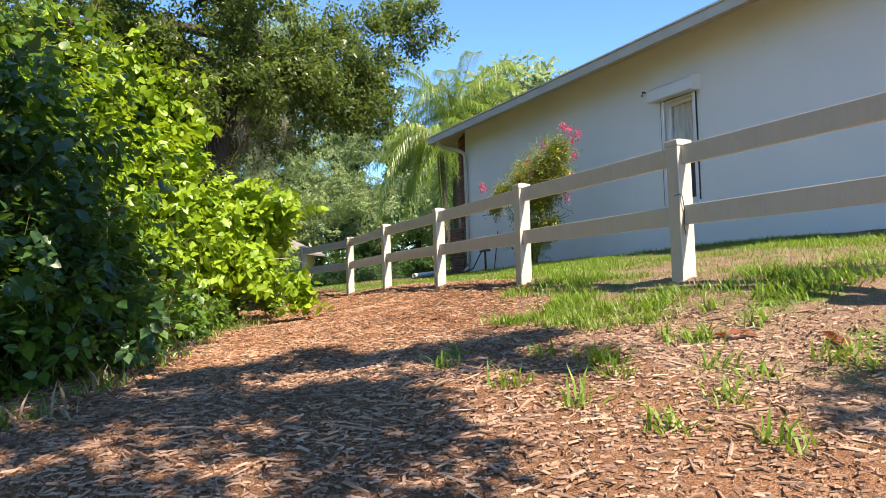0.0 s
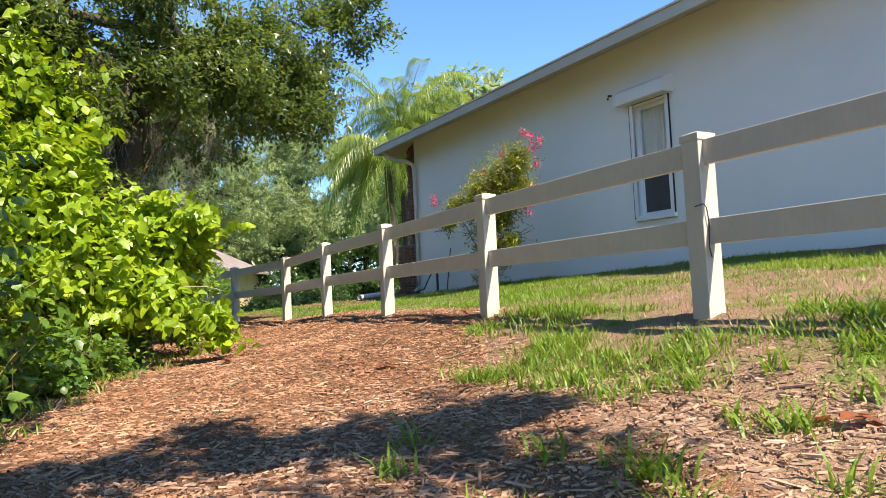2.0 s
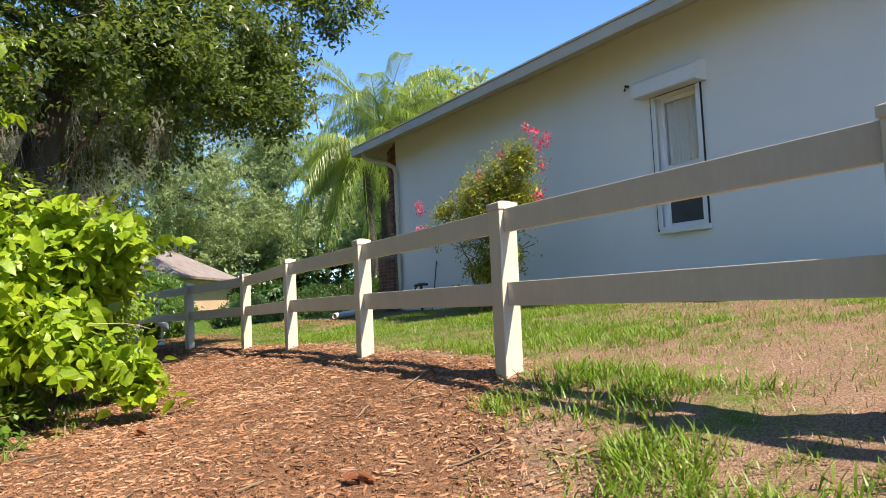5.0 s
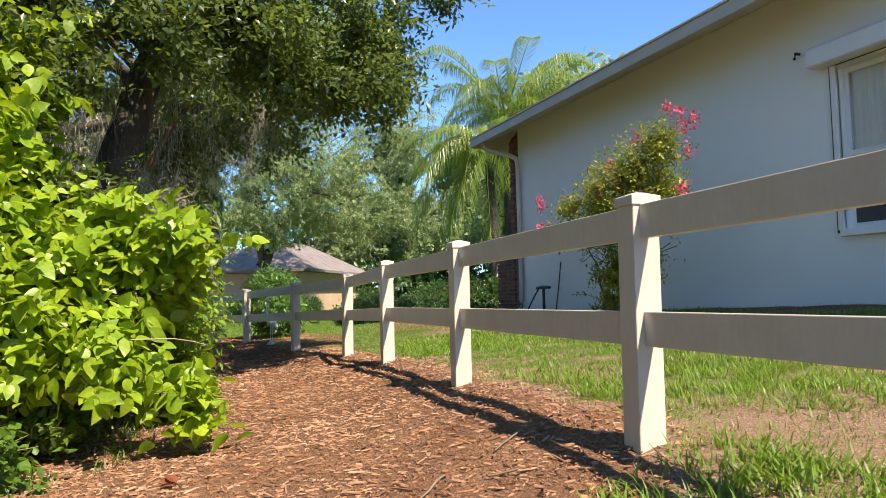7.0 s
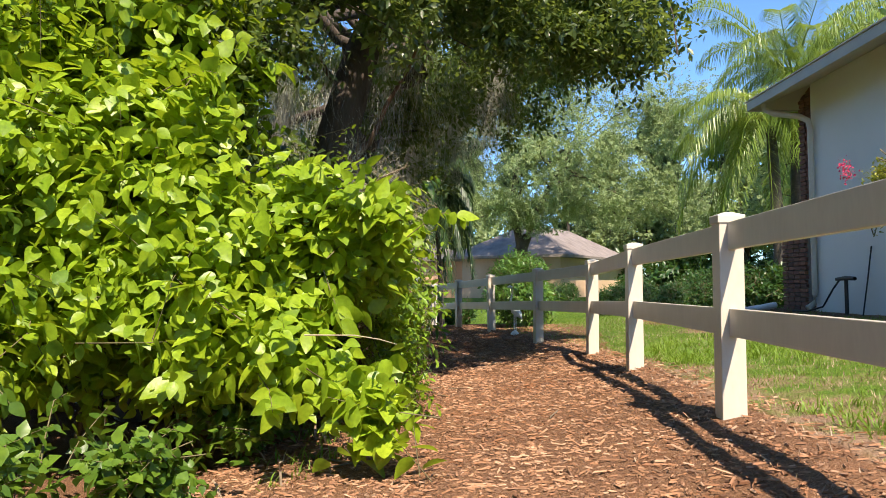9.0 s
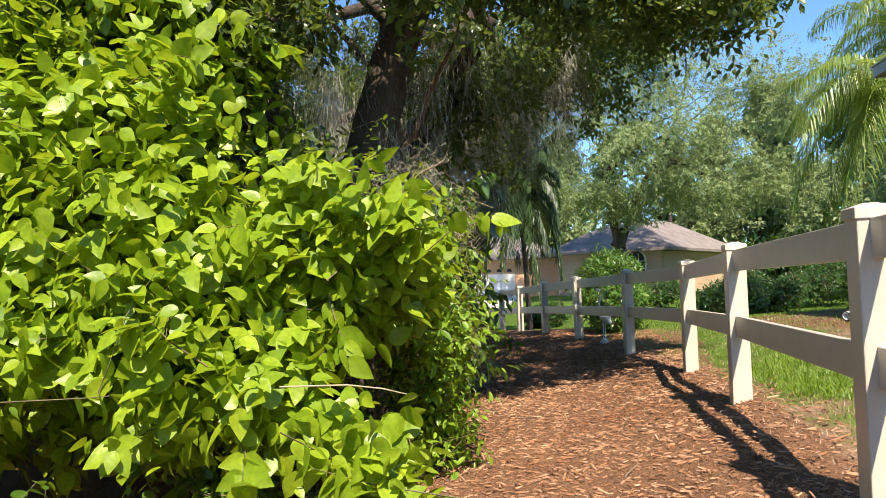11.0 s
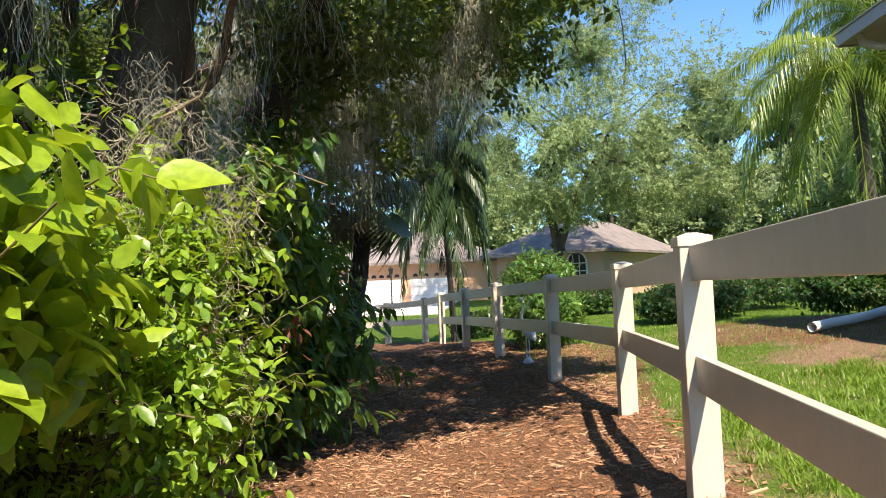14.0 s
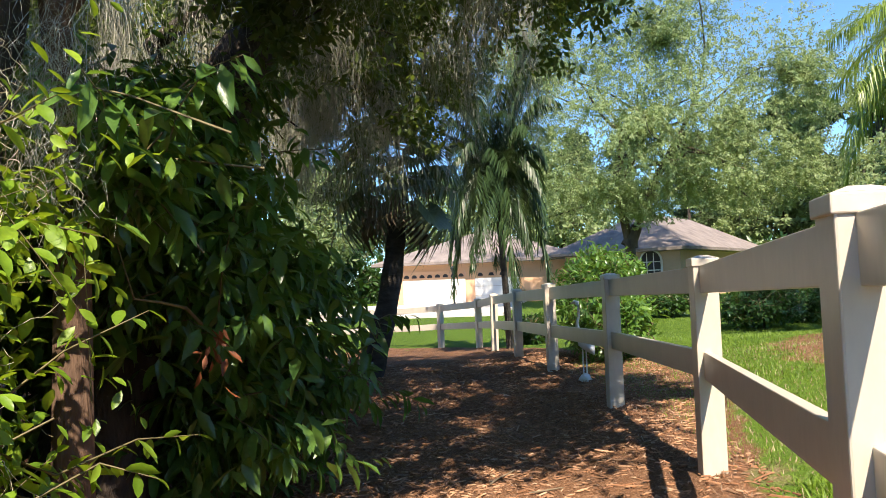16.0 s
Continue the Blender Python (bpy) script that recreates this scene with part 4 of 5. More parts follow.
    tree("oak_tree", (x, y, z), [[(0.2, -.2, 0), (0.3, -.3, 1.6), (0.75, -.4, 3.1), (1.4, 0.3, 5.2)], [(-.5, .1, 0), (-.6, .1, 2), (-.7, .3, 4.2), (-1.2, 1.2, 6.2)], [(.0, .9, 0), (.2, 1.5, 1.8), (.8, 2.4, 3.8), (1.4, 3.4, 5.6)], [(-1.1, -.3, 0), (-1.3, -.5, 2.2), (-1.8, -.6, 4.6)]],
         [(2.3, 0.2, 4.6, 1.3, 1.5, 0.9), (3.5, 1.2, 4.6, 1.1, 1.4, 1.1), (2.2, 3.2, 4.5, 1.4, 1.9, 1.2), (0.5, 4.2, 4.0, 1.6, 2.0, 1.4), (-0.6, -1.2, 4.4, 1.8, 1.5, 1.3), (-3.0, 0.2, 4.0, 2.0, 2.0, 2.0), (-2.2, 4.4, 3.6, 2.0, 2.2, 1.9), (-5.3, 2.5, 5.0, 2.6, 3.0, 2.6), (0.6, -0.9, 5.4, 1.8, 1.6, 1.2), (2.6, 5.0, 5.2, 1.2, 1.4, 0.9), (1.2, 1.4, 3.4, 0.9, 0.9, 0.7), (0.6, 6.3, 4.7, 1.8, 1.5, 1.3), (-1.6, 7.3, 4.4, 2.0, 1.8, 1.8), (-4.0, 7.6, 4.6, 2.2, 2.2, 2.2), (-2.4, -2.4, 4.6, 1.5, 1.3, 1.3), (-0.5, -1.6, 3.5, 0.9, 0.6, 0.7), (3.4, 0.1, 3.9, 0.8, 0.8, 0.6), (2.5, -0.2, 3.8, 0.8, 0.7, 0.6), (0.7, -1.5, 3.9, 1.2, 0.7, 0.9), (1.7, -0.9, 4.2, 1.1, 0.8, 0.8), (-0.9, -1.7, 3.4, 1.2, 0.7, 1.1), (-0.2, -1.5, 2.6, 1.0, 0.5, 0.7), (4.2, 0.2, 5.5, 0.9, 0.9, 0.8), (3.2, 0.0, 4.9, 0.9, 0.9, 0.7)],
         21000, 13, 0.11, M_OAK, M_BARK, "old moss-hung oak with dark trunks and small leaves", "tree", 21, LEAF_SMALL, 0.3, 0.42, 0.29, 0.75, 22, clump=15, clump_r=0.42)
    rng = np.random.default_rng(77)
    spots = [(1.75, 12.5, 4.6, 0.8), (1.35, 12.4, 4.5, 0.8), (0.7, 12.3, 4.6, 1.0), (2.05, 12.25, 3.2, 0.22), (2.32, 12.4, 3.1, 0.25), (2.6, 13.2, 4.8, 1.0), (1.9, 16.3, 5.0, 1.7), (2.3, 16.9, 5.1, 1.8), (1.6, 17.2, 5.0, 2.0),
             (2.7, 17.2, 5.2, 1.4), (3.0, 17.8, 5.2, 1.6), (1.2, 15.6, 4.8, 1.5), (0.7, 15.2, 4.7, 1.6), (3.3, 16.2, 5.1, 1.1), (3.6, 15.2, 5.0, 0.8), (1.0, 14.2, 4.5, 1.4), (1.6, 14.6, 4.6, 1.3), (0.2, 12.6, 4.6, 1.9), (3.6, 17.6, 5.2, 1.2), (1.4, 16.6, 4.7, 1.9),
             (0.2, 16.6, 4.6, 1.8), (2.1, 17.6, 4.9, 1.7), (1.2, 18.0, 4.9, 1.9), (1.8, 18.8, 5.2, 2.0), (0.6, 19.2, 5.0, 1.9), (2.5, 19.0, 5.3, 1.7), (2.0, 15.4, 4.9, 1.2), (-0.3, 12.4, 4.4, 2.0),
             (1.45, 12.0, 4.4, 1.3), (0.6, 12.1, 4.3, 1.6), (2.3, 12.7, 4.5, 1.2), (2.9, 14.4, 4.7, 1.0), (2.3, 15.4, 4.7, 1.5)]
    for px, py, pz, L in spots:
        moss_hank(rng, (px, py, pz), L, 300 if py > 15 else 120 if pz > 3.4 else 330, 0.15 if pz > 3.4 else 0.075, 1.0 if pz > 3.4 else 0.5)
    # oak behind the start, whose shade lies over the path
    x, y = -2.6, -0.8
    z = gz(x, y)
    tree("shade_oak", (x, y, z), [[(0, 0, 0), (0.1, 0.1, 2), (0.3, 0.2, 4.5)]],
         [(3.1, 3.2, 6.2, 1.2, 1.6, 0.8), (3.1, 3.2, 6.2, 1.2, 1.6, 0.8), (3.9, 4.4, 6.2, 0.7, 1.0, 0.6), (3.9, 4.4, 6.2, 0.7, 1.0, 0.6), (0.8, 0.95, 6.4, 3.0, 2.2, 1.5), (3.2, -0.6, 6.2, 2.0, 1.8, 1.2), (4.7, 0.45, 6.3, 1.6, 1.5, 1.0), (-2.0, 0.5, 6.5, 3, 3, 2), (7.6, 0.5, 6.2, 0.8, 0.25, 0.25), (5.6, 0.75, 6.5, 1.1, 1.05, 0.6), (4.6, 1.2, 6.4, 1.0, 0.8, 0.5), (6.9, -1.3, 6.4, 0.35, 0.3, 0.2), (7.9, -0.1, 6.4, 0.3, 0.25, 0.2), (7.7, -1.6, 6.4, 0.5, 0.3, 0.2), (1.0, -2.4, 6.6, 3.0, 2.0, 1.6), (1.9, 2.0, 6.2, 2.0, 1.2, 1.0)],
         4700, 10, 0.21, M_OAK, M_BARK, "broad oak shading the start of the path", "tree", 22, LEAF_SMALL, 0.3, 0.5, 0.3, 0.75, 10, clump=12, clump_r=0.42)
    # soft green tree before the far house
    x, y = 6.8, 43.0
    tree("soft_oak", (x, y, gz(x, y)), [[(0, 0, 0), (-0.1, 0.0, 2.4), (-0.5, 0.2, 5.2), (-0.2, 0.4, 8)], [(-.15, 0.05, 2.6), (0.7, 0.2, 4.6), (2.2, 0.4, 7.4)]],
         [(-4, 0, 6.4, 3.6, 3.6, 2.6), (0.5, -1.5, 7.6, 4.0, 4.0, 3.0), (4.4, 0.0, 6.6, 3.6, 3.4, 2.8), (1.8, 0.5, 12, 4.0, 4, 3.0), (7.2, 0, 9.6, 3, 3, 2.6), (-4, 1, 11, 3.6, 3.6, 3.0), (7.6, 0, 5.4, 2.4, 2.6, 1.8), (1.5, 0, 15, 4, 4, 2.5), (-1.5, -2, 4.9, 2.4, 2.2, 1.1), (2.2, -2.2, 5.2, 2.4, 2.0, 1.1), (-4.5, -1, 4.4, 2.2, 2.2, 1.2), (0.8, 1.5, 4.9, 2.6, 1.6, 1.1), (0.4, -1.0, 4.1, 2.6, 1.5, 0.7), (4.6, -1.6, 4.9, 2.2, 1.8, 1.0)],
         12500, 18, 0.15, M_WILLOW, M_BARK, "light green spreading oak before the far house", "tree", 23, LEAF_SMALL, 0.6, 0.8, 0.26, 0.95, 16, hang=0.35, clump=7, clump_r=1.0)
    # shrub behind the fence
    x, y = 4.35, 20.7
    tree("hedge_shrub", (x, y, gz(x, y)), [[(0, 0, 0), (0.1, 0, 0.6), (0.2, 0.1, 1.2)]],
         [(0, 0, 0.8, 0.7, 1.0, 0.75), (0.1, -1.0, 0.55, 0.55, 0.7, 0.5), (0.1, 0.5, 1.1, 0.6, 0.8, 0.45)],
         1200, 9, 0.14, M_GLOSSY, M_STEM, "glossy green shrub behind the fence", "shrub", 15, LEAF_LONG, 0.3, 0.32, 0.03, 0.75, 10)
    # low shrubs on the far lawn
    for x, y, s, seed in ((9.0, 30.8, 1.0, 41), (10.6, 32.0, 0.9, 42), (10.2, 22.4, 0.9, 43), (12.0, 23.5, 1.1, 44), (7.2, 34.5, 0.9, 45), (3.1, 26.9, 0.5, 46), (10.6, 36.0, 1.0, 47), (12.8, 34.0, 1.3, 48), (5.6, 37.5, 1.0, 49)):
        tree("lawn_shrub", (x, y, gz(x, y)), [[(0, 0, 0), (0.05, 0, 0.4 * s), (0.1, 0.1, 0.8 * s)]],
             [(0, 0, 0.65 * s, 1.1 * s, 0.9 * s, 0.65 * s), (-0.6 * s, 0.2, 0.55 * s, 0.7 * s, 0.7 * s, 0.5 * s), (0.5 * s, 0.1, 0.9 * s, 0.6 * s, 0.6 * s, 0.45 * s)],
             480, 9, 0.16, M_DEEP, M_STEM, "rounded green shrub on the lawn", "shrub", seed, LEAF_SMALL, 0.3, 0.35, 0.02, 0.75, 5, group="shrubs on the lawn")
    # crape myrtle with pink flowers
    x, y = CRAPE
    z = gz(x, y)
    blobs = [(0.0, -0.5, 1.75, 0.5, 0.62, 0.58), (0.05, -0.98, 2.12, 0.3, 0.34, 0.36), (0.0, -0.4, 1.25, 0.42, 0.55, 0.5), (0.05, -0.95, 1.6, 0.28, 0.36, 0.4), (-0.05, 0.1, 1.5, 0.28, 0.34, 0.3), (0.0, 0.2, 1.8, 0.2, 0.25, 0.22),
             (0.0, -0.1, 0.65, 0.3, 0.36, 0.4), (0.05, -0.7, 0.8, 0.18, 0.24, 0.25), (0.0, 0.0, 0.28, 0.2, 0.24, 0.24), (0.0, -0.4, 0.6, 0.26, 0.32, 0.35), (-0.1, 0.8, 1.62, 0.14, 0.4, 0.12), (-0.1, 1.1, 1.25, 0.12, 0.3, 0.1)]
    c = tree("crape_myrtle", (x, y, z), [[(0, 0, 0), (0.02, -.15, 0.7), (0.05, -.7, 1.6)], [(-.06, .05, 0), (-.08, .15, .6), (-.1, .6, 1.3)], [(.05, -.05, 0), (.08, -.3, .7), (.08, -.95, 1.8)]],
             blobs, 2500, 9, 0.062, M_CRAPE, M_STEM, "slender crape myrtle with pink flower heads", "shrub", 16, LEAF_SMALL, 0.2, 0.26, 0.016, 0.9, 14, ragged=0.2, sprays=60, reach=0.34)
    rng = np.random.default_rng(5)
    for px, py, pz in ((0.05, -1.15, 2.52), (0.1, -1.3, 2.42), (0.1, -1.52, 2.3), (0.05, -1.45, 2.2), (0.1, -1.4, 1.95), (0.05, -1.35, 1.55), (0.1, -1.3, 1.42), (-0.1, -0.75, 2.2), (-0.1, -0.2, 1.98), (-0.1, 0.05, 1.72), (-0.1, 1.66, 1.8), (-0.1, 1.6, 1.72), (-0.1, 1.66, 1.4), (-0.1, 1.5, 1.36), (0.1, -1.1, 1.25), (-0.2, -0.5, 1.7)):
        pos = np.array([px, py, pz]) + rng.normal(0, 1, (46, 3)) * [0.035, 0.035, 0.05]
        V, F = leaves(pos, rng.normal(size=(46, 3)), rng.normal(size=(46, 3)), rng.uniform(0.02, 0.045, 46), LEAF_BROAD)
        tagged(part("flower_head", array_mesh("flower_head", V, F, M_PINK), None, c, "bright pink flower head"), kind="stuff")


plants()


def palms():
    feather_palm("queen_palm", (12.0, 24.3, gz(12.0, 24.3)), 6.1, (-0.1, -0.1), 36, 3.1, M_PALM, "tall queen palm with arching fronds behind the house", 51, 0.17, 0.9, 1.7, 1.35, 1.35, 0.010)
    feather_palm("queen_palm", (11.2, 23.6, gz(11.2, 23.6)), 4.7, (-0.2, 0.0), 30, 2.9, M_PALM, "shorter queen palm behind the house corner", 52, 0.15, 0.9, 1.9, 0.85, 1.25, 0.010)
    feather_palm("slender_palm", (2.72, 24.75, gz(2.72, 24.75)), 3.2, (-0.15, 0.0), 46, 1.5, M_SHADEPALM, "slender feather palm with shade-darkened fronds at the bend of the fence", 53, 0.065, 0.62, 1.5, 2.5, 1.7, 0.02)
    x, y = 1.2, 19.9
    fan_palm((x, y, gz(x, y) - 0.05), (0.5, 0.05, 2.75), "leaning palm with dark trunk and drooping fan fronds", 54)


palms()


# ---- far house, drive and far trees ----
def gable_hip(bm, x0, x1, y0, y1, z, rise):
    """A hipped roof over a rectangle, with a thin edge."""
    half = min(x1 - x0, y1 - y0) / 2
    lo = [bm.verts.new((x, y, z)) for x, y in ((x0, y0), (x1, y0), (x1, y1), (x0, y1))]
    low2 = [bm.verts.new((x, y, z - 0.16)) for x, y in ((x0, y0), (x1, y0), (x1, y1), (x0, y1))]
    xm, ym = (x0 + x1) / 2, (y0 + y1) / 2
    if x1 - x0 > y1 - y0:
        hi = [bm.verts.new((x0 + half, ym, z + rise)), bm.verts.new((x1 - half, ym, z + rise))]
        fs = [(lo[0], lo[1], hi[1], hi[0]), (lo[1], lo[2], hi[1]), (lo[2], lo[3], hi[0], hi[1]), (lo[3], lo[0], hi[0])]
    else:
        hi = [bm.verts.new((xm, y0 + half, z + rise)), bm.verts.new((xm, y1 - half, z + rise))]
        fs = [(lo[0], lo[1], hi[0]), (lo[1], lo[2], hi[1], hi[0]), (lo[2], lo[3], hi[1]), (lo[3], lo[0], hi[0], hi[1])]
    for f in fs:
        bm.faces.new(f)
    for i in range(4):
        bm.faces.new((low2[i], low2[(i + 1) % 4], lo[(i + 1) % 4], lo[i]))
    bm.faces.new(tuple(reversed(low2)))
    return bm


def arch(bm, x0, x1, z0, z1, y, depth=0.03, n=10):
    """A panel with a round head, facing -y."""
    r = (x1 - x0) / 2
    pts = [(x0, z0), (x1, z0)] + [((x0 + x1) / 2 + r * math.cos(a), z1 - r + r * math.sin(a)) for a in np.linspace(0, math.pi, n)]
    a = [bm.verts.new((px, y, pz)) for px, pz in pts]
    b = [bm.verts.new((px, y - depth, pz)) for px, pz in pts]
    bm.faces.new(b)
    for i in range(len(pts)):
        bm.faces.new((a[i], a[(i + 1) % len(pts)], b[(i + 1) % len(pts)], b[i]))
    return bm


def far_house():
    house = tagged(empty("far_house", (4, 56, 1.25)), "tan and peach stucco house with hipped shingle roofs", "house")
    back = Matrix.Translation((-4, -56, -1.25))

    def hp(name, bm, mat, label="", parent=None):
        o = part(name, bm, mat, parent or house, label)
        if parent is None:
            o.matrix_basis = back.copy()
        return o
    z0, e = 1.1, 3.85
    swing = back @ Matrix.Translation((9.8, 50, 0)) @ Matrix.Rotation(radians(-28), 4, "Z") @ Matrix.Translation((-9.8, -50, 0))
    hp("wall", boxed((3.0, 50.0, z0), (9.8, 65.0, e)), M_TAN).matrix_basis = swing
    hp("roof", gable_hip(bmesh.new(), 2.2, 10.6, 49.2, 66.0, e + 0.1, 2.3), M_SHINGLE).matrix_basis = swing
    hp("garage_wall", boxed((-7.2, 54.0, z0), (4.2, 66.0, 3.75)), M_PEACH, "peach stucco garage wing")
    hp("garage_roof", gable_hip(bmesh.new(), -8.0, 5.0, 53.2, 67.0, 3.85, 2.3), M_SHINGLE)
    for x0, x1, n in ((-6.2, -2.3, 8), (-1.7, 1.0, 4)):
        door = hp("garage_door", boxed((x0, 53.95, z0), (x1, 54.0, 3.3)), M_WHITE, "white sectional garage door")
        for zz in (1.7, 2.25, 2.75):
            part("groove", boxed((x0, 53.944, zz), (x1, 53.95, zz + 0.03)), M_CONCRETE, door)
        part("head_panel", boxed((x0, 53.93, 2.78), (x1, 53.95, 3.3)), M_PEACH, door)
        for i in range(n):
            cx = x0 + (i + 0.5) * (x1 - x0) / n
            part("lunette", arch(bmesh.new(), cx - 0.16, cx + 0.16, 2.9, 3.1, 53.928), M_DARK, door)
    win = hp("window", arch(bmesh.new(), 7.55, 8.85, 2.1, 4.0 - 0.08, 49.99, 0.04), M_WHITE, "white arched window")
    win.matrix_basis = swing
    part("pane", arch(bmesh.new(), 7.66, 8.74, 2.18, 3.82, 49.94, 0.012), M_DARK, win)
    for zz in (2.75, 3.2):
        part("glazing_bar", boxed((7.66, 49.9, zz), (8.74, 49.925, zz + 0.05)), M_WHITE, win)
    for xx in (7.98, 8.36):
        part("glazing_bar", boxed((xx, 49.89, 2.18), (xx + 0.045, 49.9, 3.7)), M_WHITE, win)
    part("window_sill", boxed((7.4, 49.85, 2.0), (9.0, 49.99, 2.1), 0.01), M_WHITE, win)
    bm = boxed((-9.5, 38.0, 1.05), (1.4, 53.9, 1.30), 0.02)
    tagged(part("driveway", bm, M_CONCRETE), "pale concrete driveway before the garage", "driveway", kind="structure")
    lamp = tagged(empty("lamp_post", (-1.9, 47.0, 1.27)), "black iron lamp post beside the drive", "lamp post")
    tubes("pole", [[(0, 0, 0), (0, 0, 0.3), (0, 0, 1.7)]], [[0.07, 0.04, 0.035]], M_BLACK, lamp, 8)
    bm = bmesh.new()
    bmesh.ops.create_cone(bm, cap_ends=True, segments=6, radius1=0.09, radius2=0.14, depth=0.3, matrix=Matrix.Translation((0, 0, 1.86)))
    part("lantern", bm, M_BLACK, lamp)
    bm = bmesh.new()
    bmesh.ops.create_cone(bm, cap_ends=True, segments=6, radius1=0.17, radius2=0.02, depth=0.14, matrix=Matrix.Translation((0, 0, 2.08)))
    part("cap", bm, M_BLACK, lamp)


far_house()


def far_trees():
    rng = np.random.default_rng(9)
    # tall pines with tufted crowns
    blobs = []
    for i in range(26):
        a, h = rng.uniform(0, 6.3), rng.uniform(7, 15.5)
        r = rng.uniform(0.6, 2.2) * (1.15 - (h - 7) / 16)
        blobs.append((r * math.cos(a), r * math.sin(a), h, 1.0, 1.0, 0.5))
    blobs.append((0, 0, 15.8, 0.8, 0.8, 0.7))
    pine = tree("pine_tree", (19.0, 78.0, 1.2), [[(0, 0, 0), (0.1, 0, 7), (0, 0.1, 15.5)]], blobs, 560, 10, 0.58, M_PINE, M_BARK, "tall thin pine with tufted crown", "tree", 61, LEAF_SMALL, 0.1, 0.5, 0.22, 0.9, 26, group="pines behind the lawn")
    spots = [(10, 84, 1.0), (14, 74, 0.85), (24, 80, 1.1), (28, 70, 1.0), (33, 78, 1.15), (22, 66, 0.9), (37, 66, 1.0), (5, 90, 1.1), (42, 74, 1.1), (27, 58, 0.8), (32, 52, 0.9), (-4, 96, 1.1), (13, 66, 0.75)]
    for i, (x, y, s) in enumerate(spots):
        copy_thing(pine, pose(x, y, 1.1, 0, 0, i * 67) @ Matrix.Scale(s, 4))
    # round broad-leaved trees that close the view
    oak = tree("far_oak", (26, 62, 1.1), [[(0, 0, 0), (0.2, 0, 2.5), (0.4, 0.2, 5)]],
               [(0, 0, 6.5, 4.2, 4.0, 2.8), (-2.5, 0.5, 5.0, 2.8, 2.8, 2.2), (2.6, -0.5, 5.4, 2.8, 2.8, 2.4), (0.5, 0, 9.0, 3.0, 3.0, 2.0)],
               850, 9, 0.56, M_WILLOW, M_BARK, "broad green tree in the distance", "tree", 62, LEAF_SMALL, 0.4, 1.0, 0.3, 0.8, 16, group="trees in the distance")
    spots = [(34, 60, 1.0), (42, 58, 1.1), (20, 84, 1.0), (4, 78, 1.1), (-6, 74, 1.1), (-16, 70, 1.2), (-13, 58, 0.9), (-24, 46, 1.0), (-18, 36, 1.0), (-14, 27, 0.8), (40, 84, 1.2),
             (21, 70, 1.0), (26, 76, 1.1), (16, 74, 0.9), (24.5, 44, 1.15), (30, 42, 1.2), (-12, 15, 0.8), (-13, 5, 0.9), (27, 36, 1.0), (21.5, 35.5, 1.2)]
    for i, (x, y, s) in enumerate(spots):
        copy_thing(oak, pose(x, y, 1.0, 0, 0, i * 49) @ Matrix.Scale(s, 4))
    hedge = tree("far_thicket", (20, 63, 1.2), [[(0, 0, 0), (0.1, 0, 0.8), (0.2, 0, 1.5)]],
                 [(0, 0, 1.6, 3.0, 1.6, 1.7), (-3.2, 0.3, 1.4, 2.4, 1.5, 1.5), (3.2, -0.2, 1.5, 2.6, 1.5, 1.6), (1.2, 0.5, 2.8, 2.0, 1.4, 1.2)],
                 340, 9, 0.55, M_DEEP, M_STEM, "dark green thicket closing the far lawn", "thicket", 63, LEAF_SMALL, 0.4, 0.7, 0.06, 0.8, 6, group="thickets beyond the lawn", ragged=0.15)
    for i, (x, y, s) in enumerate([(28, 61, 1.1), (36, 58, 1.2), (44, 54, 1.2), (14, 68, 1.0), (51, 48, 1.2), (-14, 62, 1.2), (-22, 55, 1.2), (-27, 45, 1.2), (-22, 36, 1.0), (-16, 68, 1.2), (-26, 26, 1.2), (22, 50, 0.8), (29, 47, 0.9), (21, 64, 1.3), (8, 74, 1.3)]):
        copy_thing(hedge, pose(x, y, 1.1, 0, 0, (i * 23) % 40 - 20) @ Matrix.Scale(s, 4))


far_trees()


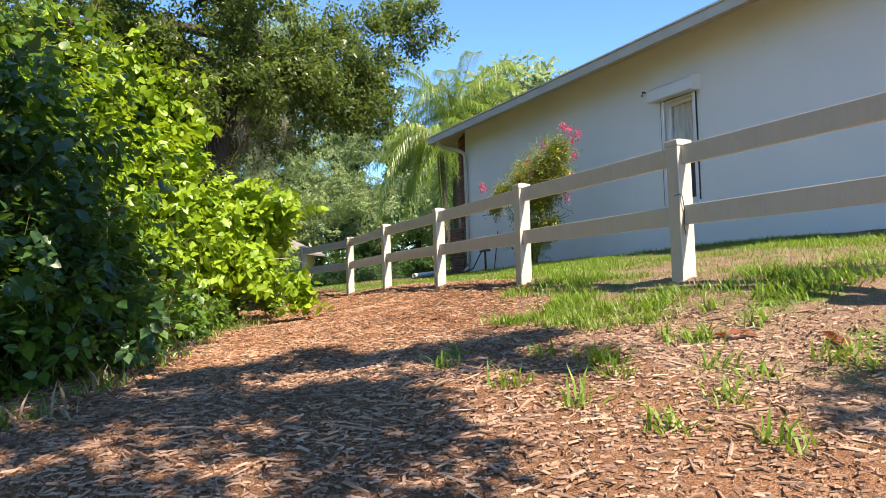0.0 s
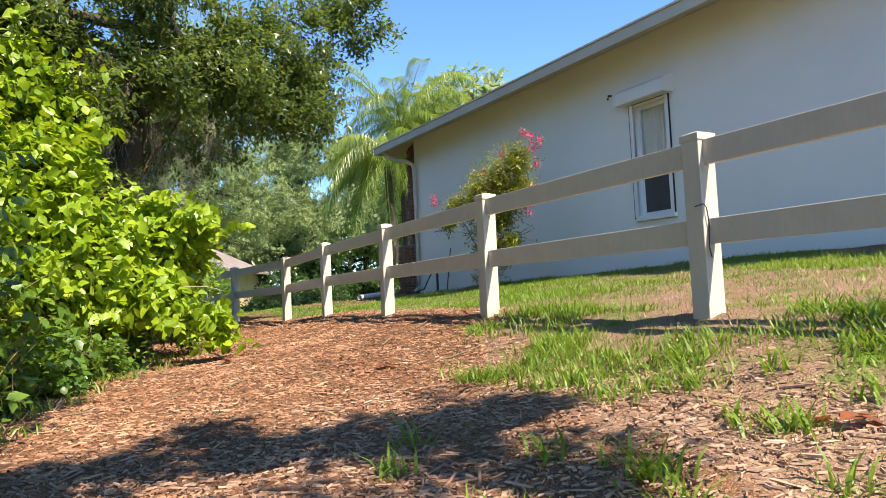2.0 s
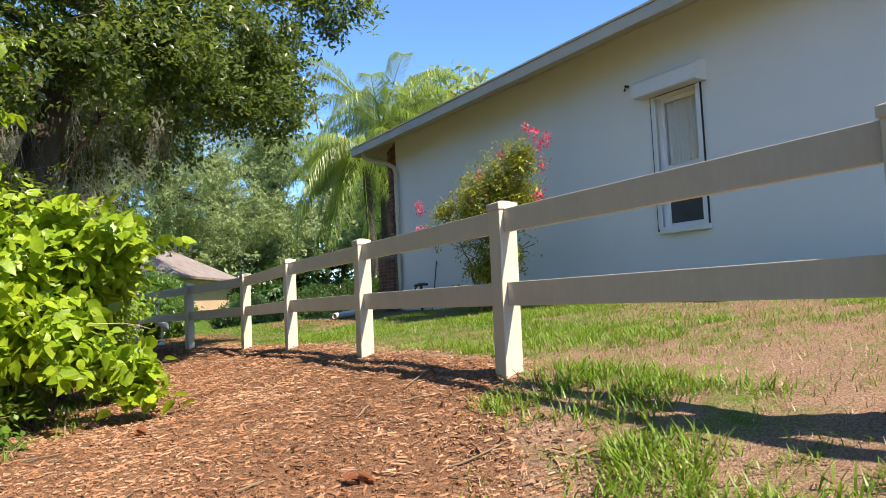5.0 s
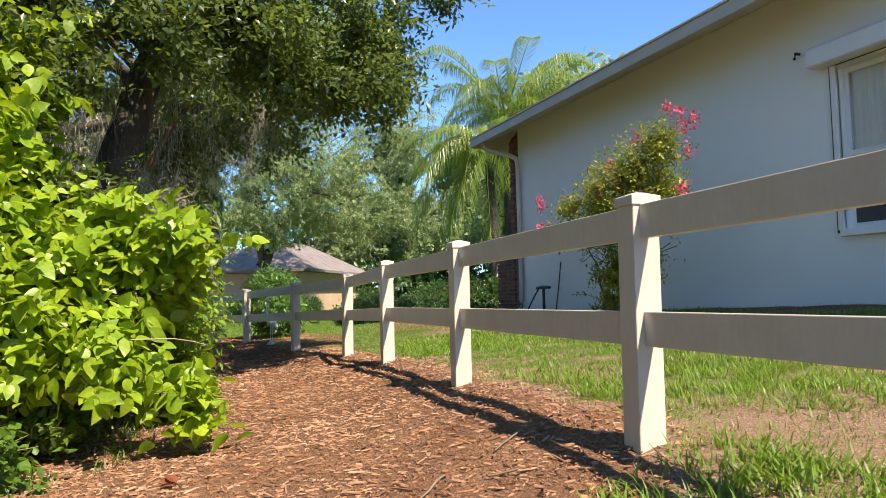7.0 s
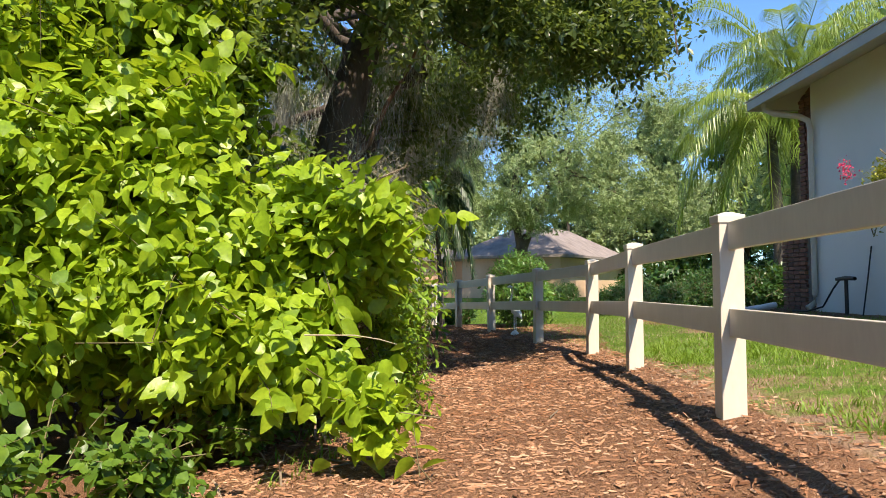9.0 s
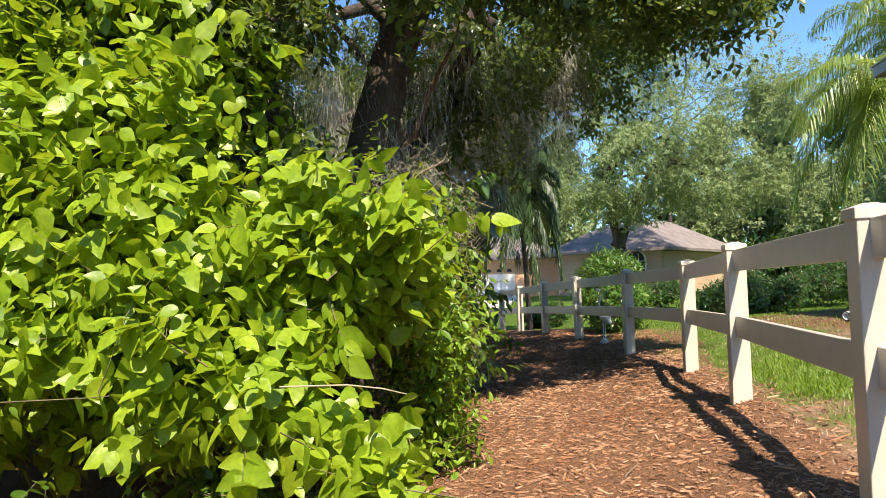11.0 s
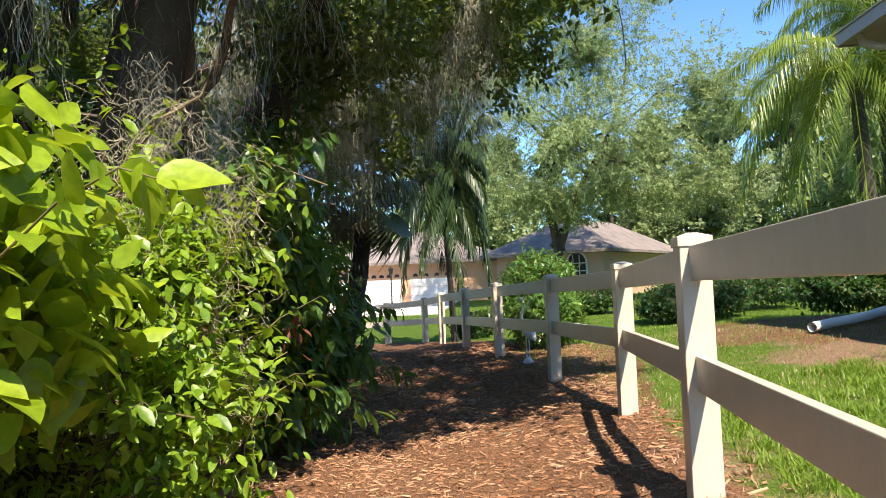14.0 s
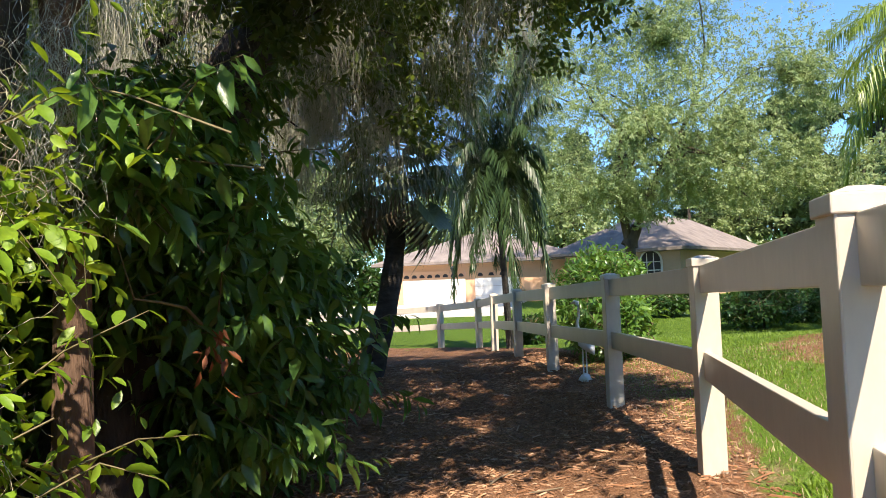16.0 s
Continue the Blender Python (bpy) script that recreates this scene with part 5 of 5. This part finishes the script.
# ---- small things by the house and the fence ----
def small_things():
    # hose stand near the corner
    x, y = 8.93, 16.62
    z = gz(x, y)
    st = tagged(empty("hose_stand", (x, y, z)), "black T-shaped hose stand against the wall", "hose stand")
    tubes("pole", [[(0, 0, -0.02), (0, 0, 0.35), (0, 0, 0.55)]], [[0.03, 0.028, 0.028]], M_BLACK, st, 8)
    tubes("crossbar", [[(0, -0.24, 0.56), (0, 0, 0.57), (0, 0.26, 0.55)]], [[0.03, 0.033, 0.03]], M_BLACK, st, 8)
    P = [(0, 0.2, 0.53), (-0.04, 0.3, 0.4), (-0.1, 0.5, 0.12), (-0.2, 0.8, 0.04), (-0.25, 1.2, 0.03)]
    tubes("hose", [np.array(P)], [np.full(5, 0.015)], M_BLACK, st, 6)
    # thin dark rod leaning on the wall
    zr = gz(9.08, 16.3)
    V, F = tube_arrays([np.array([(9.02, 16.36, zr - 0.02), (9.08, 16.32, zr + 0.5), (9.13, 16.28, zr + 1.02)])], [np.full(3, 0.011)], 6)
    tagged(part("garden_rod", array_mesh("garden_rod", V, F, M_BLACK, True), None), "thin dark rod leaning against the house wall", "rod")
    # white pipe on the lawn
    a, b = np.array([7.42, 17.75]), np.array([8.8, 18.75])
    pts = [(*(a + (b - a) * k), gz(*(a + (b - a) * k)) + 0.085) for k in np.linspace(0, 1, 5)]
    V, F = tube_arrays([pts], [np.full(5, 0.06)], 12)
    tagged(part("drain_pipe", array_mesh("drain_pipe", V, F, M_PVC, True), None), "white plastic drain pipe lying on the lawn", "pipe")
    # white egret ornament
    x, y = 4.06, 18.3
    z = gz(x, y)
    bm = bmesh.new()
    P = np.array([(0, 0, 0.42), (0.05, 0, 0.47), (0.11, 0, 0.53), (0.12, 0, 0.62), (0.08, 0, 0.70), (0.07, 0, 0.78), (0.10, 0, 0.84), (0.15, 0, 0.85), (0.24, 0, 0.83)])
    R = np.array([0.02, 0.05, 0.03, 0.018, 0.015, 0.016, 0.028, 0.02, 0.004])
    B = np.array([(-0.20, 0, 0.30), (-0.12, 0, 0.37), (0.0, 0, 0.43), (0.07, 0, 0.47)])
    L1 = np.array([(-0.02, 0.03, 0.38), (-0.02, 0.03, 0.2), (-0.02, 0.03, 0.0)])
    L2 = L1 * [1, -1, 1] + [0.03, 0, 0]
    V, F = tube_arrays([P, B, L1, L2, np.array([(-0.1, 0, 0.0), (0, 0, 0.02), (0.1, 0, 0.0)])], [R, np.array([0.008, 0.06, 0.075, 0.04]), np.full(3, 0.008), np.full(3, 0.008), np.array([0.03, 0.07, 0.03])], 8)
    o = part("bird_ornament", array_mesh("bird_ornament", V, F, M_WHITE, True), None)
    o.matrix_world = pose(x, y, z - 0.005, 0, 0, 120)
    tagged(o, "white long-necked bird garden ornament behind the fence", "ornament")
    # dry wire tie on a post
    P = [(4.087, 4.60, 2.19), (4.089, 4.542, 2.20), (4.112, 4.541, 2.18), (4.127, 4.54, 2.08), (4.112, 4.539, 1.96), (4.129, 4.54, 1.90)]
    V, F = tube_arrays([np.array(P)], [np.full(len(P), 0.0035)], 5)
    tagged(part("wire_tie", array_mesh("wire_tie", V, F, M_BLACK, True), None), "thin dark wire tied round a fence post", "wire")


small_things()


def dry_bits():
    rng = np.random.default_rng(8)
    P = np.array([(2.12, 9.58, 1.955), (2.38, 9.68, 1.945), (2.51, 9.77, 1.915), (2.62, 9.84, 1.875)])
    V, F = tube_arrays([P], [np.array([0.004, 0.004, 0.0035, 0.002])], 6)
    tagged(part("bare_stick", array_mesh("bare_stick", V, F, M_STRAWSTEM, True), None), "pale bare stick poking out of the bush", "stick")
    P = np.array([(2.35, 11.65, 3.12), (2.47, 11.63, 3.17), (2.55, 11.61, 3.20), (2.61, 11.61, 3.34)])
    V, F = tube_arrays([P, np.array([(2.35, 11.65, 3.12), (2.15, 11.75, 2.95), (2.05, 11.8, 2.65)])], [np.array([0.009, 0.008, 0.006, 0.003]), np.array([0.009, 0.012, 0.015])], 6)
    tagged(part("dead_twig", array_mesh("dead_twig", V, F, M_DEADFROND, True), None), "grey dead twig among moss and vines", "twig")
    pos = np.array([2.43, 13.24, 2.17]) + rng.normal(0, 1, (16, 3)) * [0.03, 0.03, 0.06]
    along = rng.normal(0, 0.5, (16, 3)) + [0, 0, -1.0]
    V, F = leaves(pos, along, rng.normal(size=(16, 3)), rng.uniform(0.05, 0.09, 16), LEAF_LONG)
    tagged(part("dead_leaf_cluster", array_mesh("dead_leaf_cluster", V, F, M_RUST), None), "hanging cluster of rust-brown dead leaves", "leaves", kind="stuff")


def dry_tangles():
    """Pale curled threads of dry moss caught on the face of the vine shrub."""
    rng = np.random.default_rng(9)
    for cx, cy, cz, s in ((2.62, 11.95, 1.95, 0.16), (2.66, 12.0, 2.35, 0.14), (2.45, 11.85, 2.2, 0.16), (2.35, 11.85, 2.7, 0.15), (2.15, 11.85, 3.05, 0.2), (2.4, 12.0, 3.1, 0.16), (2.7, 12.1, 2.7, 0.12), (2.2, 11.8, 2.45, 0.16), (2.5, 12.0, 3.0, 0.24), (2.66, 12.05, 2.86, 0.18), (2.4, 12.0, 3.16, 0.22), (2.3, 11.95, 2.95, 0.2), (2.68, 12.05, 2.12, 0.14)):
        P, Rr = [], []
        for _ in range(40):
            n = 14
            a = np.cumsum(rng.normal(0, 0.8, (n, 3)), 0)
            c = np.cumsum(np.stack([np.sin(a[:, 0]), np.sin(a[:, 1]), np.sin(a[:, 2]) - 0.25], 1) * 0.014, 0)
            P.append(rng.normal(0, 1, 3) * [s * 0.35, s * 0.35, s * 0.55] + c)
            Rr.append(np.linspace(0.0012, 0.0005, n))
        V, F = tube_arrays(P, Rr, 3)
        o = part("moss_tangle", array_mesh("moss_tangle", V, F, M_DRYMOSS, True), None)
        o.location = (cx - 0.04, cy - 0.38, cz)
        tagged(o, "pale dry tangle of moss caught in the vines", "moss", group="moss in the vines", kind="stuff")


dry_bits()
dry_tangles()


# ---- grass, chips and litter on the ground ----
def blades(name, rng, x, y, height, mat, label, category, lean=0.5, shape=BLADE):
    n = len(x)
    pos = np.stack([x, y, ground_z(x, y) - 0.012], 1)
    az = rng.uniform(0, 6.283, n)
    ln = rng.uniform(0.05, lean, n)
    along = np.stack([np.cos(az) * ln, np.sin(az) * ln, np.ones(n)], 1)
    up = np.stack([np.cos(az), np.sin(az), np.zeros(n)], 1)
    V, F = leaves(pos, along, up, height, shape)
    return tagged(part(name, array_mesh(name, V, F, mat), None), label, category, kind="stuff")


def clumps(rng, n_clumps, per, box_, radius):
    cx = rng.uniform(box_[0], box_[1], n_clumps)
    cy = rng.uniform(box_[2], box_[3], n_clumps)
    x = np.repeat(cx, per) + rng.normal(0, radius, n_clumps * per)
    y = np.repeat(cy, per) + rng.normal(0, radius, n_clumps * per)
    return x, y


def ground_cover():
    rng = np.random.default_rng(15)
    # taller grass in a band on the path side of the fence
    x, y = clumps(rng, 300, 60, (2.5, 4.6, 3.2, 6.7), 0.07)
    d = x - np.interp(y, FY, FX)
    keep = (d > np.interp(y, [2.5, 4, 5.5, 6.8, 7.8], [-1.1, -1.25, -1.3, -0.75, -0.1])) & (d < 0.25)
    keep &= (np.sin(x * 3.1 + 1.0) * np.sin(y * 2.3) + 0.5 * np.sin(x * 7.3) * np.sin(y * 6.1) + rng.normal(0, 0.2, len(x))) > 0.0
    x, y = x[keep], y[keep]
    blades("tall_grass", rng, x, y, rng.uniform(0.03, 0.13, len(x)), M_GRASS, "tufts of tall green grass beside the fence", "grass", 0.8)
    # loose tufts in the mulch
    x, y = clumps(rng, 34, 34, (1.9, 3.9, 1.2, 4.6), 0.045)
    blades("grass_tuft", rng, x, y, rng.uniform(0.05, 0.17, len(x)), M_GRASS, "loose green grass tufts growing through mulch", "grass", 1.0)
    # weeds at the foot of the bushes
    cy = rng.uniform(3.5, 17.0, 90)
    y = np.repeat(cy, 16) + rng.normal(0, 0.06, 1440)
    x = np.repeat(np.interp(cy, EDGE_Y, EDGE_X) + rng.uniform(-0.4, 0.1, 90), 16) + rng.normal(0, 0.06, 1440)
    blades("edge_weed", rng, x, y, rng.uniform(0.05, 0.17, len(x)), M_GRASS, "thin green weeds at the foot of the bushes", "weeds", 1.1)
    blades("dry_weed", rng, x[::3] + 0.05, y[::3], rng.uniform(0.06, 0.22, len(x[::3])), M_STRAW, "dry straw weeds at the foot of the bushes", "weeds", 1.6)
    # lawn up to the house
    n = 190000
    x, y = rng.uniform(3.9, 9.2, n), rng.uniform(2.0, 20.0, n)
    d = x - np.interp(y, FY, FX)
    f = np.sin(x * 2.1 + 0.7 * np.sin(y * 1.7)) * np.sin(y * 1.5 + 1.1 * np.sin(x * 1.3)) + 0.5 * np.sin(x * 5.3 + y * 4.1) + np.interp(y, [5, 6.5, 8, 11, 17], [-0.55, -0.3, 0.1, 0.5, 0.9])
    bare = (x > 6.3 + rng.normal(0, 0.25, n)) & (y > 13.5) & (y < 20.5) & (rng.random(n) < 0.75)
    keep = (d > np.interp(y, [6, 8], [0.05, 0.28]) + rng.normal(0, 0.07, n)) & (f + rng.normal(0, 0.3, n) > 0.0) & (x < 8.6) & ~bare
    x, y = x[keep], y[keep]
    blades("lawn_grass", rng, x, y, rng.uniform(0.02, 0.055, len(x)), M_GRASS, "short patchy green lawn", "grass", 1.3, BLADE_SHORT)
    x, y = clumps(rng, 3600, 34, (4.1, 8.9, 2.4, 15.5), 0.06)
    d = x - np.interp(y, FY, FX)
    keep = (np.sin(x * 1.7 + 2.0) * np.sin(y * 1.3 + 0.6) + 0.6 * np.sin(x * 6.1 + y * 3.3) * np.sin(y * 5.2) + rng.normal(0, 0.2, len(x)) + np.interp(y, [4, 8, 12], [-0.35, -0.1, 0.2])) > 0.08
    keep &= (d > 0.12) & ((y < 7) | (d > 0.3))
    x, y = x[keep], y[keep]
    blades("lawn_tuft", rng, x, y, rng.uniform(0.04, 0.11, len(x)), M_GRASS, "green tufts in the patchy lawn", "grass", 1.1)
    x, y = clumps(rng, 1500, 26, (3.6, 8.9, 2.6, 13.0), 0.035)
    d = x - np.interp(y, FY, FX)
    keep = (d > np.interp(y, [5.5, 7.5], [-0.8, 0.35])) & (np.sin(x * 2.9 + y) * np.sin(y * 2.3 - 0.5 * x) > -0.45)
    x, y = x[keep], y[keep]
    blades("small_tuft", rng, x, y, rng.uniform(0.02, 0.075, len(x)), M_GRASS, "small green tufts scattered over dry thatch", "grass", 1.6)
    n = 120000
    x, y = rng.uniform(2.6, 9.6, n), rng.uniform(2.0, 20.0, n)
    d = x - np.interp(y, FY, FX)
    keep = (d > np.interp(y, [5.5, 7.5], [-1.3, 0.0]) + rng.normal(0, 0.15, n))
    blades("dry_grass", rng, x[keep], y[keep], rng.uniform(0.02, 0.06, int(keep.sum())), M_STRAW, "dry straw-coloured grass in the lawn", "grass", 2.2, BLADE_SHORT)
    n = 110000
    x, y = rng.uniform(4.0, 14.0, n), rng.uniform(17.0, 34.0, n)
    d = x - np.interp(y, FY, FX)
    keep = (d > 0.5) & ((x > 6.0) | (y > 22.5) | (d > 1.4)) & ~((x > 6.3) & (x < 10.5) & (y < 20.5) & (rng.random(n) < 0.75))
    blades("lawn_grass", rng, x[keep], y[keep], rng.uniform(0.04, 0.08, int(keep.sum())), M_GRASS, "short green lawn beyond the house", "grass", 1.2, BLADE_SHORT)
    # bark chips: weathered near the start, fresher and redder further on
    V0 = np.array([[-1, -.6, -1], [1, -.7, -1], [.95, .8, -1], [-.9, .7, -1], [-.85, -.35, 1], [.9, -.4, 1], [.8, .5, 1], [-.8, .4, 1]], float)
    F0 = np.array([[4, 5, 6, 7], [0, 1, 5, 4], [2, 3, 7, 6]])
    for name, n, y0, y1, power, mat, label in (("weathered_mulch", 50000, 0.8, 6.2, 1.0, M_OLDCHIP, "weathered grey-brown bark chips on the path"), ("bark_mulch", 76000, 4.2, 22.0, 1.5, M_CHIP, "loose red-brown bark chips covering the path")):
        y = y0 + (y1 - y0) * rng.random(n) ** power
        x = rng.uniform(-1.2, 4.9, n)
        d = x - np.interp(y, FY, FX)
        l = x - np.interp(y, EDGE_Y, EDGE_X)
        right = np.interp(y, [0, 2.5, 5.0, 6.2, 7.2, 14, 16, 19, 26], [0.0, -0.4, -0.9, -0.45, 0.2, 0.25, 0.8, 1.6, 0.3])
        fade = np.interp(y, [4.2, 6.2], [0, 1]) if y0 > 4 else np.interp(y, [4.2, 6.2], [1, 0])
        keep = (d < right + rng.normal(0, 0.15, n)) & (l > -0.7) & (rng.random(n) < fade)
        x, y = x[keep], y[keep]
        n = len(x)
        L = rng.uniform(0.006, 0.024, n) * (1 + 2.0 * (rng.random(n) < 0.05)) * np.interp(y, [0, 6, 20], [1, 1, 1.4])
        W = np.minimum(L * rng.uniform(0.08, 0.32, n), 0.008)
        H = rng.uniform(0.0015, 0.004, n)
        az = rng.uniform(0, 6.283, n)
        ex = np.stack([np.cos(az), np.sin(az), rng.normal(0, 0.16, n)], 1)
        ey = np.stack([-np.sin(az), np.cos(az), rng.normal(0, 0.25, n)], 1)
        ez = np.cross(ex, ey)
        pos = np.stack([x, y, ground_z(x, y) + rng.uniform(0.002, 0.012, n)], 1)
        V = pos[:, None] + V0[None, :, 0:1] * ex[:, None] * L[:, None, None] + V0[None, :, 1:2] * ey[:, None] * W[:, None, None] + V0[None, :, 2:3] * ez[:, None] * H[:, None, None]
        F = F0[None] + (np.arange(n) * 8)[:, None, None]
        tagged(part(name, array_mesh(name, V.reshape(-1, 3), F.reshape(-1, 4), mat), None), label, "mulch", kind="stuff")
    # fallen twigs and dead leaves
    for i in range(34):
        px, py = rng.uniform(0.6, 4.0), rng.uniform(1.5, 16)
        px = max(px, float(np.interp(py, EDGE_Y, EDGE_X)) + 0.2)
        Lg = rng.uniform(0.08, 0.34)
        a = rng.uniform(0, 6.28)
        k = np.linspace(-1, 1, 5)
        xx, yy = px + Lg * k * math.cos(a) / 2 + 0.01 * np.sin(3 * k), py + Lg * k * math.sin(a) / 2
        pts = np.stack([xx, yy, ground_z(xx, yy) + 0.016], 1)
        V, F = tube_arrays([pts], [np.array([0.004, 0.006, 0.006, 0.005, 0.003])], 5)
        tagged(part("fallen_twig", array_mesh("fallen_twig", V, F, M_DEADFROND, True), None), "dry grey-brown twig lying on the mulch", "twig", group="twigs on the path")
    for px, py in ((3.21, 3.2), (3.3, 2.75), (2.9, 6.3), (2.4, 8.7), (3.1, 3.3)):
        V, F = leaves(np.array([[0, 0, 0.0]] * 3), rng.normal(size=(3, 3)) * [1, 1, 0.3], np.array([[0, 0, 1.0]] * 3) + rng.normal(0, 0.4, (3, 3)), rng.uniform(0.07, 0.11, 3), LEAF_BROAD)
        o = part("dead_leaf", array_mesh("dead_leaf", V, F, M_RUST), None)
        o.location = (px, py, gz(px, py) + 0.03)
        tagged(o, "curled rust-red dead leaf on the ground", "leaf", group="dead leaves")


ground_cover()
